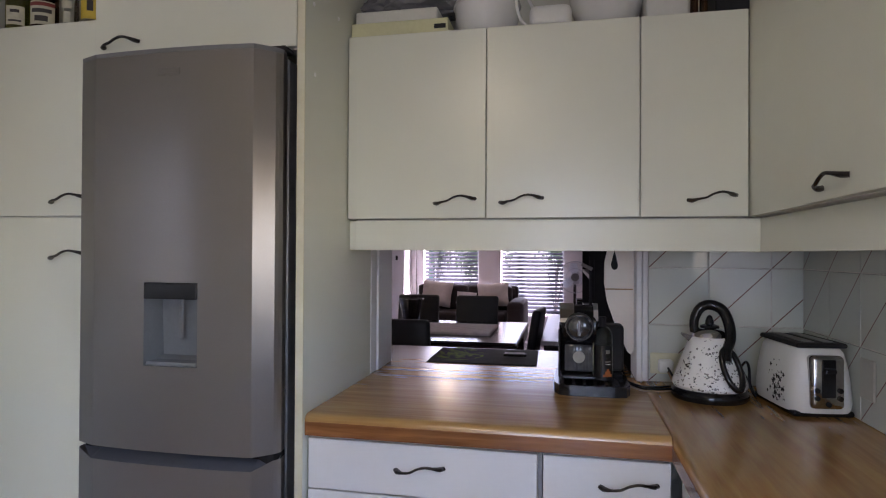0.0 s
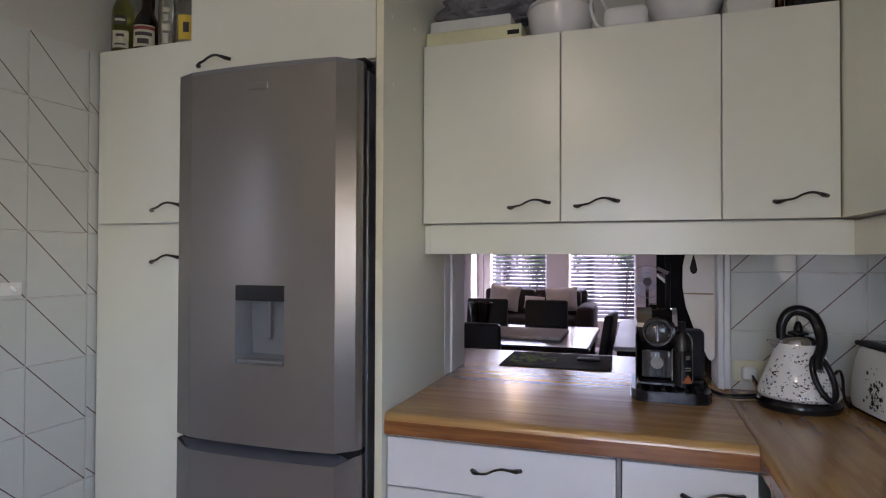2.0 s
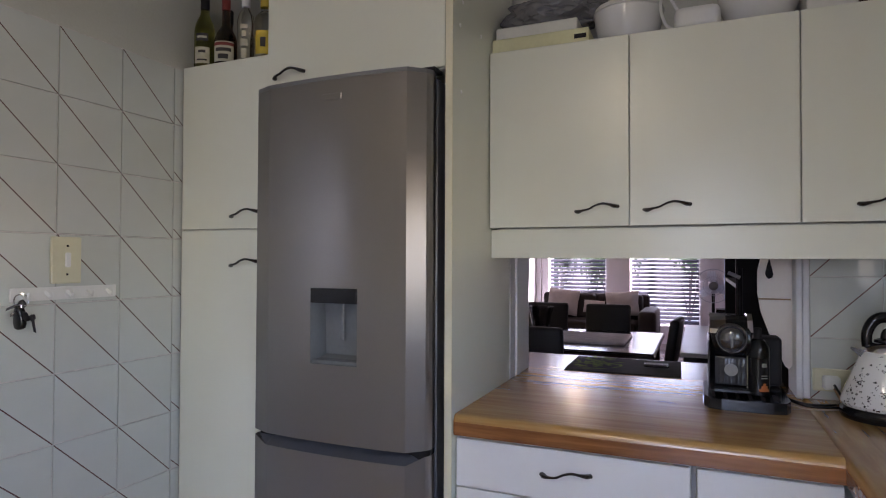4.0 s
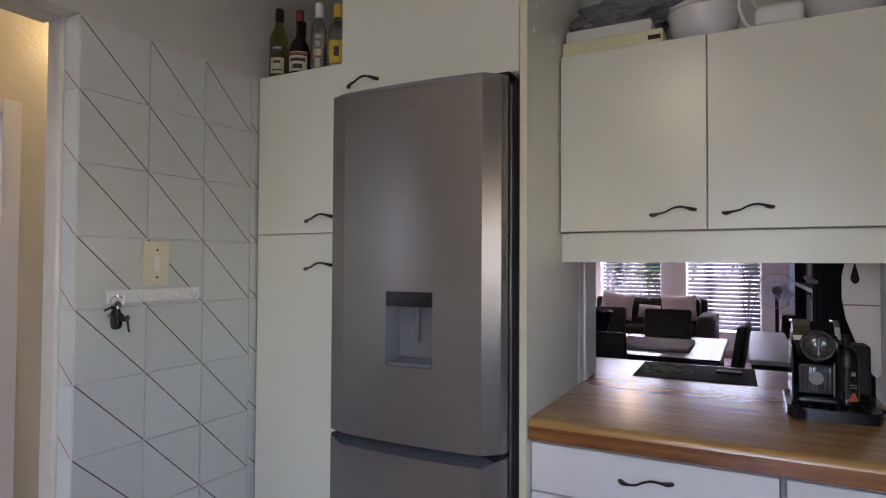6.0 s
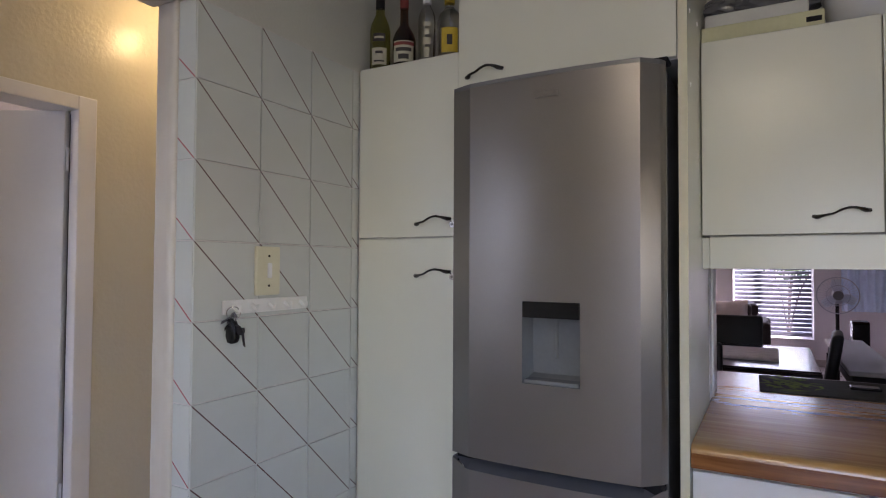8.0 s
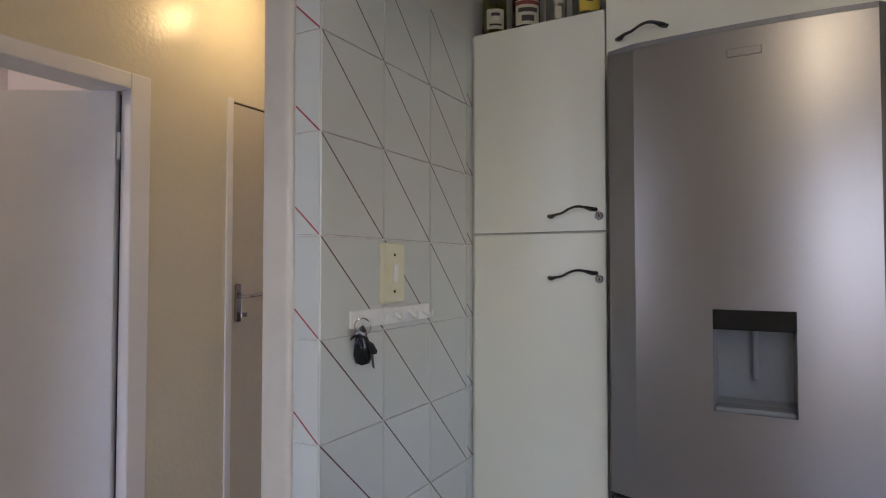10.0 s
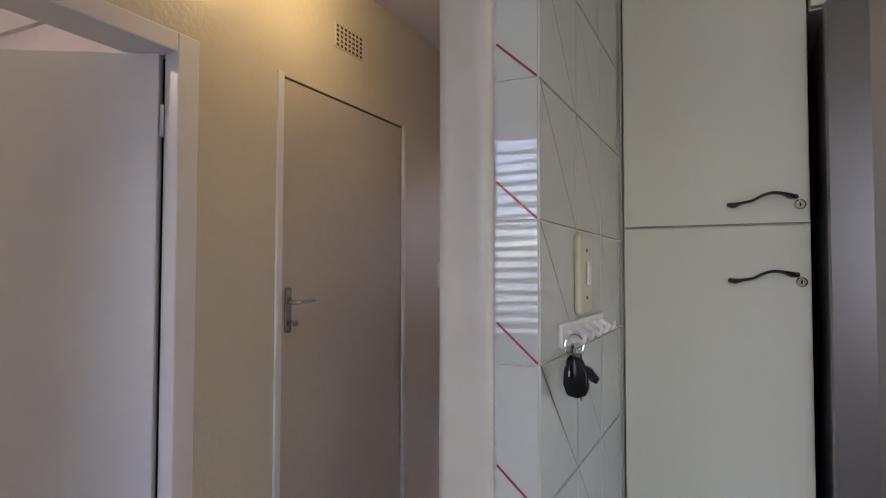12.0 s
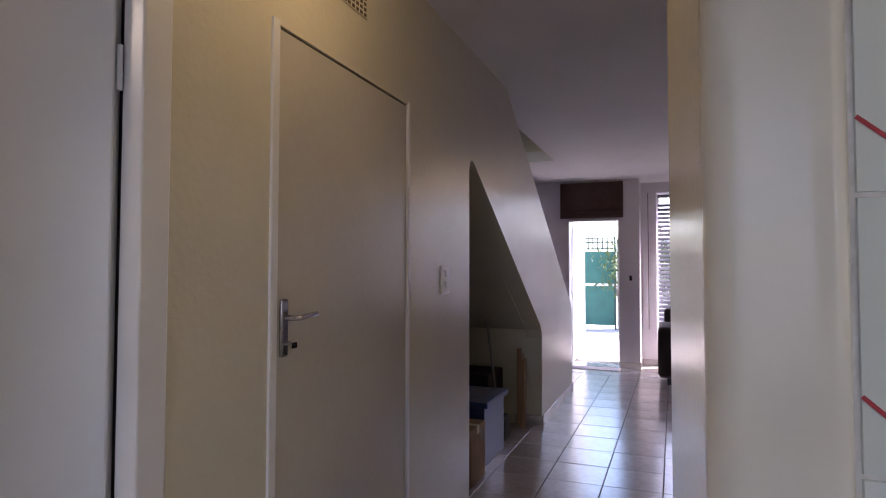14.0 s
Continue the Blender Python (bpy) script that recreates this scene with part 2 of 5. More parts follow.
SMOKE = glass_mat("smoked_glass", (0.12, 0.12, 0.13), 0.05)
LABEL_WHITE = mat("label_white", (0.24, 0.24, 0.21), 0.6, vary=0.06, scale=60)
LABEL_CREAM = mat("label_cream", (0.5, 0.48, 0.36), 0.6, vary=0.1, scale=60)
LABEL_DARK = mat("label_dark_print", (0.035, 0.03, 0.03), 0.6, vary=0.1)
LABEL_YELLOW = mat("label_yellow", (0.55, 0.40, 0.04), 0.6, vary=0.05)
LABEL_RED = mat("label_red", (0.2, 0.03, 0.025), 0.6, vary=0.05)
LABEL_ORANGE = mat("label_orange", (0.38, 0.10, 0.02), 0.6, vary=0.05)
MAT_DARK = mat("dark_photo_mat", (0.018, 0.022, 0.018), 0.75, vary=0.3, scale=20, spec=0.2)
MAT_GREEN = mat("green_photo_mat", (0.09, 0.15, 0.015), 0.75, vary=0.3, scale=25, spec=0.2)
BOARD = mat("cream_board", (0.84, 0.77, 0.70), 0.4, vary=0.05, scale=4)
DARK_CHROME = mat("dark_chrome", (0.22, 0.22, 0.23), 0.22, metal=0.9, vary=0.15, scale=60)
# Brown tone that carries the shade inside the air brick's holes.
VENT_HOLE_SHADE = mat("vent_hole_shade", (0.10, 0.075, 0.045), 0.8, vary=0.1)
# Plain grey plastic, a little darker than the wall tiles.
SOCKET_PLASTIC = mat("grey_socket_plastic", (0.46, 0.45, 0.41), 0.4, vary=0.05)
LOCK_STEEL = mat("polished_lock_steel", (0.42, 0.41, 0.41), 0.12, metal=1.0, vary=0.1, scale=40)
FAN_BLADE = mat("pale_blade_plastic", (0.42, 0.43, 0.50), 0.3, vary=0.04)
BLADE = glass_mat("clear_blade_plastic", (0.5, 0.55, 0.66), 0.35, 1.2)
SMOKED_PLASTIC = mat("smoked_plastic", (0.045, 0.045, 0.05), 0.1, vary=0.15, scale=40)
KNOB = mat("knob_metal", (0.13, 0.13, 0.135), 0.2, metal=0.8, vary=0.2, scale=50)


# ---- mesh helpers ----
def bx(bm, x0, x1, y0, y1, z0, z1, bevel=0.0, seg=1):
    x0, x1 = min(x0, x1), max(x0, x1)
    y0, y1 = min(y0, y1), max(y0, y1)
    z0, z1 = min(z0, z1), max(z0, z1)
    v = [bm.verts.new(p) for p in ((x0, y0, z0), (x1, y0, z0), (x1, y1, z0), (x0, y1, z0), (x0, y0, z1), (x1, y0, z1), (x1, y1, z1), (x0, y1, z1))]
    fs = [bm.faces.new([v[i] for i in q]) for q in ((3, 2, 1, 0), (4, 5, 6, 7), (0, 1, 5, 4), (1, 2, 6, 5), (2, 3, 7, 6), (3, 0, 4, 7))]
    if bevel:
        es = {e for f in fs for e in f.edges}
        bmesh.ops.bevel(bm, geom=list(es), offset=bevel, segments=seg, profile=0.5, affect="EDGES")
    return bm


def box(x0, x1, y0, y1, z0, z1, bevel=0.0, seg=1):
    return bx(bmesh.new(), x0, x1, y0, y1, z0, z1, bevel, seg)


def prism(bm, pts, axis, a0, a1):
    """Extrude a polygon given in the two other axes, in order, from a0 to a1 along axis (0 x, 1 y, 2 z)."""
    def at(p, a):
        q = list(p)
        q.insert(axis, a)
        return q
    lo = [bm.verts.new(at(p, a0)) for p in pts]
    hi = [bm.verts.new(at(p, a1)) for p in pts]
    bm.faces.new(lo), bm.faces.new(hi)
    for i in range(len(pts)):
        j = (i + 1) % len(pts)
        bm.faces.new((lo[i], lo[j], hi[j], hi[i]))
    bmesh.ops.recalc_face_normals(bm, faces=bm.faces[:])
    return bm


def lathe(bm, cx, cy, profile, n=32):
    """Turn (radius, z) pairs about the upright line through cx, cy."""
    rings = []
    for r, z in profile:
        if r < 1e-5:
            rings.append([bm.verts.new((cx, cy, z))])
        else:
            rings.append([bm.verts.new((cx + r * math.cos(2 * math.pi * i / n), cy + r * math.sin(2 * math.pi * i / n), z)) for i in range(n)])
    for a, b in zip(rings, rings[1:]):
        for i in range(n):
            j = (i + 1) % n
            q = [a[i % len(a)], a[j % len(a)], b[j % len(b)], b[i % len(b)]]
            q = list(dict.fromkeys(q))
            if len(q) > 2:
                bm.faces.new(q)
    bmesh.ops.recalc_face_normals(bm, faces=bm.faces[:])
    return bm


def tube(bm, pts, radii, n=8, flat=1.0):
    """A round bar along pts."""
    pts = [Vector(p) for p in pts]
    if not isinstance(radii, (list, tuple)):
        radii = [radii] * len(pts)
    rings, up = [], None
    for i, p in enumerate(pts):
        d = (pts[min(i + 1, len(pts) - 1)] - pts[max(i - 1, 0)]).normalized()
        if up is None:
            up = Vector((0, 0, 1)) if abs(d.z) < 0.9 else Vector((0, 1, 0))
        side = d.cross(up).normalized()
        up = side.cross(d).normalized()
        rings.append([bm.verts.new(p + radii[i] * (math.cos(2 * math.pi * k / n) * side + flat * math.sin(2 * math.pi * k / n) * up)) for k in range(n)])
    for a, b in zip(rings, rings[1:]):
        for k in range(n):
            bm.faces.new((a[k], a[(k + 1) % n], b[(k + 1) % n], b[k]))
    bm.faces.new(rings[0][::-1]), bm.faces.new(rings[-1])
    bmesh.ops.recalc_face_normals(bm, faces=bm.faces[:])
    return bm


def smooth_path(pts, steps=8):
    """A rounded line through the given points."""
    pts = [Vector(p) for p in pts]
    out = []
    for i in range(len(pts) - 1):
        p0, p1, p2, p3 = pts[max(i - 1, 0)], pts[i], pts[i + 1], pts[min(i + 2, len(pts) - 1)]
        for k in range(steps):
            t = k / steps
            out.append(0.5 * (2 * p1 + (p2 - p0) * t + (2 * p0 - 5 * p1 + 4 * p2 - p3) * t * t + (3 * p1 - p0 - 3 * p2 + p3) * t ** 3))
    return out + [pts[-1]]


def mesh_ob(name, bm, material, smooth=False, angle=38):
    me = bpy.data.meshes.new(name)
    bm.to_mesh(me)
    bm.free()
    for m in material if isinstance(material, (list, tuple)) else [material]:
        me.materials.append(m)
    if smooth:
        me.shade_smooth()
        me.set_sharp_from_angle(angle=radians(angle))
    return new(name, me)


def part(name, bm, material, parent, label="", smooth=False, angle=38):
    ob = mesh_ob(name, bm, material, smooth, angle)
    ob.parent = parent
    ob.matrix_parent_inverse = parent.matrix_basis.inverted()
    if label:
        tagged(ob, label)
    return ob


def thing(name, loc, label, category, group=""):
    ob = new(name)
    ob.location = loc
    ob.empty_display_size = 0.1
    return tagged(ob, label, category, group)


def solid(name, bm, material, label, category, group="", kind="", smooth=False):
    return tagged(mesh_ob(name, bm, material, smooth), label, category, group, kind)


def turned(bm, cx, cy, degrees):
    bmesh.ops.rotate(bm, verts=bm.verts[:], cent=(cx, cy, 0), matrix=Matrix.Rotation(radians(degrees), 3, "Z"))
    return bm


# ---- structure ----
TOP = 2.6
HX, TX = -2.665, -1.4          # hall wall face, kitchen tile wall face
BACK = 2.556                   # hatch wall face in the kitchen

floor = solid("floor", box(-4.6, 1.75, -1.5, 9.85, -0.12, -0.008), GROUT_DARK, "Tiled floor with dark joints", "floor", kind="structure")
# Slab runs past the south and right walls, an unseen overhang added against the sun.
bm = bmesh.new()
bx(bm, -2.87, 2.5, -2.6, 9.85, TOP, TOP + 0.12)
bx(bm, -4.6, -2.87, -2.6, 4.9, TOP, TOP + 0.12)
bx(bm, -4.6, -2.87, 7.44, 9.85, TOP, TOP + 0.12)
ceiling = solid("ceiling", bm, CEIL, "Plain painted ceiling with an added overhang that keeps sun off the windows", "ceiling", kind="structure")
bm = bmesh.new()
bx(bm, -3.75, -2.87, 4.7, 4.9, TOP + 0.12, 4.6), bx(bm, -3.75, -2.87, 7.44, 7.6, TOP + 0.12, 4.6)
bx(bm, -3.75, -3.6, 4.9, 7.44, TOP + 0.12, 4.6), bx(bm, -2.87, -2.75, 4.9, 7.44, TOP + 0.12, 4.6), bx(bm, -3.75, -2.75, 4.7, 7.6, 4.6, 4.7)
solid("wall_stairwell", bm, HWALL, "Cream plaster stairwell above the hall ceiling", "wall", kind="structure")

# wall between kitchen and hall, with the open doorway
bm = bmesh.new()
prism(bm, [(TX, 1.18), (TX, BACK + 0.15), (-1.603, BACK + 0.15), (-1.552, 1.18)], 2, 0, 2.03)
prism(bm, [(TX, -1.4), (TX, BACK + 0.15), (-1.603, BACK + 0.15), (-1.552, 1.18), (-1.552, -1.4)], 2, 2.03, TOP)
bx(bm, -1.552, TX, -1.4, 0.12, 0, 2.03)
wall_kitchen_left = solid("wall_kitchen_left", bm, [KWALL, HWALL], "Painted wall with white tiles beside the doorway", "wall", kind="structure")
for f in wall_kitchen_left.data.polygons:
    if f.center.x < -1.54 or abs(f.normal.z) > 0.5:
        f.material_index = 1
bm = bmesh.new()
jamb = [(-1.466, 1.1795), (-1.466, 1.172), (-1.47, 1.167), (-1.478, 1.166), (-1.497, 1.166), (-1.503, 1.169), (-1.536, 1.17)]
jamb += [(-1.536 - 0.031 * math.sin(radians(a)), 1.201 - 0.031 * math.cos(radians(a))) for a in range(15, 91, 15)]
jamb += [(-1.567, 1.216), (-1.563, 1.221), (-1.5535, 1.221), (-1.5525, 1.1795)]
prism(bm, jamb, 2, 0, 2.06)
prism(bm, [(x, 1.3 - y) for x, y in jamb], 2, 0, 2.06)
bx(bm, -1.566, -1.466, 0.13, 1.17, 2.026, 2.06, 0.008, 3)
tagged(mesh_ob("door_frame", bm, mat("cream_frame_paint", (0.60, 0.56, 0.48), 0.3, vary=0.04, bump=0.10, bump_scale=22), True, 50), "Cream painted frame of an open doorway", "door frame", kind="structure")

# hatch wall
bm = bmesh.new()
bx(bm, -1.4, -0.30, BACK, BACK + 0.15, 0, TOP)
bx(bm, 0.70, 1.75, BACK, BACK + 0.15, 0, TOP)
bx(bm, -0.30, 0.70, BACK, BACK + 0.15, 0, 0.787)
bx(bm, -0.30, 0.70, BACK, BACK + 0.15, 1.335, TOP)
wall_hatch = solid("wall_hatch", bm, [KWALL, LWALL], "Painted wall with a serving hatch and white tiles", "wall", kind="structure")
for f in wall_hatch.data.polygons:
    if f.normal.y > 0.5:
        f.material_index = 1
bm = bmesh.new()
bx(bm, -0.299, -0.279, 2.4425, 2.512, 0.851, 1.333, 0.004, 2)
bx(bm, -0.299, -0.272, 2.514, 2.572, 0.851, 1.333, 0.005, 2)
bx(bm, -0.299, -0.277, 2.574, BACK + 0.155, 0.851, 1.333, 0.004, 2)
bx(bm, 0.695, 0.715, 2.525, BACK + 0.16, 0.851, 1.34, 0.004, 2)
bx(bm, 0.717, 0.737, 2.535, BACK - 0.001, 0.851, 1.34, 0.004, 2)
solid("hatch_trim", bm, WHITE, "White moulded trim beside the serving hatch", "trim", kind="structure")

# right and rear kitchen walls
bm = bmesh.new()
bx(bm, 1.255, 1.4, 1.25, BACK, 0, TOP), bx(bm, 1.255, 1.4, -1.4, 0.1, 0, TOP), bx(bm, 1.255, 1.4, 0.1, 1.25, 0, 1.12), bx(bm, 1.255, 1.4, 0.1, 1.25, 1.66, TOP)
solid("wall_kitchen_right", bm, KWALL, "Painted wall with white tiles above the counter", "wall", kind="structure")
bm = bmesh.new()
bx(bm, -4.6, -2.6, -1.52, -1.4, 0, TOP), bx(bm, -1.6, 0.0, -1.52, -1.4, 0, TOP), bx(bm, 0.85, 1.4, -1.52, -1.4, 0, TOP)
bx(bm, -2.6, -1.6, -1.52, -1.4, 0, 0.88), bx(bm, -2.6, -1.6, -1.52, -1.4, 2.15, TOP)
bx(bm, 0.0, 0.85, -1.52, -1.4, 0, 0.04), bx(bm, 0.0, 0.85, -1.52, -1.4, 2.02, TOP)
solid("wall_south", bm, HWALL, "Cream painted rear wall with two windows", "wall", kind="structure")

# hall wall with two doors and the niche below the stairs
D1A, D1B, D1T = 0.78, 1.598, 1.99
D2A, D2B, D2T = 2.062, 2.98, 2.052
bm = bmesh.new()
prism(bm, [(-1.4, 0), (D1A, 0), (D1A, D1T), (D1B, D1T), (D1B, 0), (D2A, 0), (D2A, D2T), (D2B, D2T), (D2B, 0), (3.81, 0), (3.81, 1.90), (3.825, 1.945), (3.86, 1.965), (3.9, 1.955), (3.95, 1.925), (5.70, 0.87), (5.745, 0.82), (5.765, 0.75), (5.77, 0.0), (7.38, 0.0), (7.38, 0.90), (7.34, 0.955), (4.62, TOP), (-1.4, TOP)], 0, HX - 0.14, HX)
solid("wall_hall", bm, HWALL, "Cream plaster hall wall, sloping along the stairs", "wall", kind="structure")
bm = bmesh.new()
bx(bm, -3.7, -3.55, 3.4, 7.38, 0, TOP), bx(bm, -3.55, HX - 0.14, 3.68, 3.81, 0, TOP), bx(bm, -3.55, HX - 0.14, 5.77, 5.9, 0, 0.9)
prism(bm, [(3.81, 2.02), (5.8, 0.80), (5.8, 1.0), (3.81, 2.22)], 0, -3.55, HX - 0.14)
solid("wall_niche", bm, HWALL, "Cream plaster niche under the stairs", "wall", kind="structure")
bm = bmesh.new()
for i in range(13):
    y, z = 7.3 - 0.24 * i, 0.19 * (i + 1)
    bx(bm, -3.55, HX - 0.14, y - 0.24, y, z - 0.19, z)
solid("stairs", bm, LWALL, "Plain plastered stairs behind the hall wall", "stairs", kind="structure")
bm = bmesh.new()
bx(bm, -4.6, -4.45, -1.4, 3.4, 0, TOP), bx(bm, -4.45, HX - 0.14, 2.0, 2.05, 0, TOP), bx(bm, -3.3, -3.2, 2.05, 3.4, 0, TOP), bx(bm, -4.6, HX - 0.14, 3.4, 3.5, 0, TOP)
solid("wall_bedroom", bm, LWALL, "Plain painted walls of the room behind the door", "wall", kind="structure")
bm = bmesh.new()
prism(bm, [(1.999, TOP - 0.001), (1.999, 2.48), (1.97, 2.48), (1.93, 2.53), (1.88, 2.57), (1.88, TOP - 0.001)], 0, -4.44, HX - 0.145)
solid("cornice", bm, CEIL, "White moulded ceiling cornice", "cornice", kind="structure")

# living room shell
FY, WY = 9.2, 9.62
bm = bmesh.new()
bx(bm, -4.6, -3.0, FY, FY + 0.2, 0, TOP), bx(bm, -3.0, -2.295, FY, FY + 0.2, 2.05, TOP), bx(bm, -2.295, -2.03, FY, WY + 0.2, 0, TOP)
W = [(-1.82, -0.92, 0.35), (-0.57, 0.41, 0.35)]
bx(bm, -2.03, W[0][0], WY, WY + 0.2, 0, TOP), bx(bm, W[0][1], W[1][0], WY, WY + 0.2, 0, TOP), bx(bm, W[1][1], 1.75, WY, WY + 0.2, 0, TOP)
for a, b, c in W:
    bx(bm, a, b, WY, WY + 0.2, 0, c), bx(bm, a, b, WY, WY + 0.2, 2.45, TOP)
solid("wall_front", bm, LWALL, "Pale painted front wall with door and windows", "wall", kind="structure")
solid("wall_living_right", box(1.6, 1.75, BACK + 0.15, WY, 0, TOP), LWALL, "Pale painted living room wall", "wall", kind="structure")
solid("wall_living_left", box(-3.75, -3.6, 7.38, FY, 0, TOP), LWALL, "Pale painted wall beside the stair foot", "wall", kind="structure")
bm = bmesh.new()
bx(bm, HX, HX + 0.012, 5.775, 7.385, 0, 0.085, 0.003), bx(bm, -2.295, -2.018, FY - 0.012, FY, 0, 0.085, 0.003), bx(bm, -2.03, -2.018, FY, WY, 0, 0.085, 0.003), bx(bm, -2.018, 1.6, WY - 0.012, WY, 0, 0.085, 0.003)
bx(bm, -2.9, HX, 5.755, 5.768, 0, 0.085, 0.003)
solid("baseboard", bm, FTILE, "Ceramic tile skirting along the walls", "baseboard", kind="structure")


def venetian(name, x0, x1, y, z0, z1, pitch, tilt, label, depth=0.05):
    t = thing(name, ((x0 + x1) / 2, y, z0), label, "blind", "venetian blinds")
    part("head_rail", box(x0, x1, y - 0.025, y + 0.025, z1, z1 + 0.04, 0.003), SLAT, t)
    part("bottom_rail", box(x0, x1, y - 0.02, y + 0.02, z0 - 0.03, z0 - 0.012, 0.003), SLAT, t)
    for x in (x0 + 0.12, x1 - 0.12):
        part("cord", tube(bmesh.new(), [(x, y - 0.028, z0 - 0.01), (x, y - 0.028, z1)], 0.0015, 5), SLAT, t)
    bm = bmesh.new()
    c, s = math.cos(radians(tilt)) * depth / 2, math.sin(radians(tilt)) * depth / 2
    prism(bm, [(-c, -s), (0, 0.003), (c, s), (c, s + 0.0012), (0, 0.0045), (-c, -s + 0.0012)], 0, x0, x1)
    first = part("slat", bm, SLAT, t)
    first.location = (0, y, z0)
    for i in range(1, int((z1 - z0) / pitch)):
        o = first.copy()
        scene.collection.objects.link(o)
        o.location = (0, y, z0 + i * pitch)
    return t


def window(name, x0, x1, y, z0, z1, label):
    w = tagged(new(name), label, "window", "", "structure")
    bm = bmesh.new()
    for a, b, c, d in ((x0, x0 + 0.04, z0, z1), (x1 - 0.04, x1, z0, z1), (x0 + 0.04, x1 - 0.04, z0, z0 + 0.04), (x0 + 0.04, x1 - 0.04, z1 - 0.04, z1), ((x0 + x1) / 2 - 0.02, (x0 + x1) / 2 + 0.02, z0 + 0.04, z1 - 0.04)):
        bx(bm, a, b, y, y + 0.04, c, d, 0.004)
    part("window_frame", bm, WHITE, w)
    for a, b in ((x0 + 0.04, (x0 + x1) / 2 - 0.02), ((x0 + x1) / 2 + 0.02, x1 - 0.04)):
        pane = part("pane", box(a, b, y + 0.018, y + 0.022, z0 + 0.04, z1 - 0.04), GLASS, w)
        pane.visible_shadow = False
    return w


for i, (a, b, c) in enumerate(W):
    window("window_%d" % (i + 1), a, b, WY + 0.14, c, 2.45, "White framed window behind a venetian blind")
    venetian("venetian_blind", a + 0.02, b - 0.02, WY + 0.06, c + 0.06, 2.38, 0.06, 58, "Grey slatted venetian blind, half open, in the window")
window("window_3", -2.6, -1.6, -1.51, 0.88, 2.15, "White framed window at the end of the hall")
venetian("venetian_blind", -2.58, -1.62, -1.376, 0.92, 2.12, 0.065, -32, "Dark slatted venetian blind, half open, in the hall window", 0.058)
w5 = tagged(new("window_5"), "White framed kitchen window over the side worktop", "window", "", "structure")
for y0, y1, z0, z1 in ((0.1, 0.14, 1.12, 1.66), (1.21, 1.25, 1.12, 1.66), (0.14, 1.21, 1.12, 1.16), (0.14, 1.21, 1.62, 1.66), (0.655, 0.695, 1.16, 1.62)):
    part("window_frame", box(1.35, 1.39, y0, y1, z0, z1, 0.004), WHITE, w5)
window("window_4", 0.0, 0.85, -1.51, 0.04, 2.02, "White framed glazed kitchen door")

# outside
solid("ground", box(-400, 400, 9.85, 800, -0.3, -0.03), CONCRETE, "Pale concrete paving outside the house", "paving", kind="structure")
bm = bmesh.new()
bx(bm, -2.85, 3.2, 15.2, 15.4, -0.03, 2.1), bx(bm, -9, -3.68, 15.2, 15.4, -0.03, 2.1), bx(bm, 3.2, 3.4, 9.85, 15.4, -0.03, 2.1)
solid("boundary_wall", bm, YARDWALL, "Pale plastered boundary wall of the yard", "wall", kind="structure")
gate = thing("garden_gate", (-3.25, 15.1, 0), "Green sheet metal garden gate with a lattice top", "gate")
for z0, z1 in ((0.06, 0.98), (1.04, 1.80)):
    part("panel", box(-3.63, -2.9, 15.1, 15.13, z0, z1, 0.004), GREEN, gate)
part("rail", box(-3.64, -2.89, 15.07, 15.14, 0.98, 1.04, 0.006), WHITE, gate, "pale cross rail")
for x in (-3.66, -2.9):
    part("post", box(x, x + 0.04, 15.06, 15.14, -0.03, 2.15, 0.005), GREEN_DARK, gate)
for i in range(7):
    part("lattice_bar", box(-3.62 + 0.11 * i, -3.59 + 0.11 * i, 15.1, 15.12, 1.82, 2.12), GREEN_DARK, gate)
for z in (1.85, 2.0, 2.1):
    part("lattice_bar", box(-3.62, -2.9, 15.12, 15.135, z, z + 0.03), GREEN_DARK, gate)
sg = thing("security_gate", (-2.985, 9.45, 0), "White barred security gate standing open outside", "gate")


def gate_x(y):
    return -2.985 + 0.075 * (y - 9.45)


for y in (9.45, 10.22):
    part("gate_frame", box(gate_x(y) - 0.017, gate_x(y) + 0.017, y, y + 0.03, 0.0, 2.0, 0.003), WHITE, sg)
for z0, z1 in ((0.03, 0.06), (1.97, 2.0), (1.0, 1.1)):
    bm = bmesh.new()
    prism(bm, [(gate_x(9.48) - 0.012, 9.48), (gate_x(9.48) + 0.012, 9.48), (gate_x(10.22) + 0.012, 10.22), (gate_x(10.22) - 0.012, 10.22)], 2, z0, z1)
    part("cross_rail", bm, BOOK_GREY if z0 == 1.0 else WHITE, sg)
for i in range(7):
    y = 9.56 + 0.09 * i
    part("bar", tube(bmesh.new(), [(gate_x(y), y, 0.06), (gate_x(y), y, 1.97)], 0.009, 6), WHITE, sg)


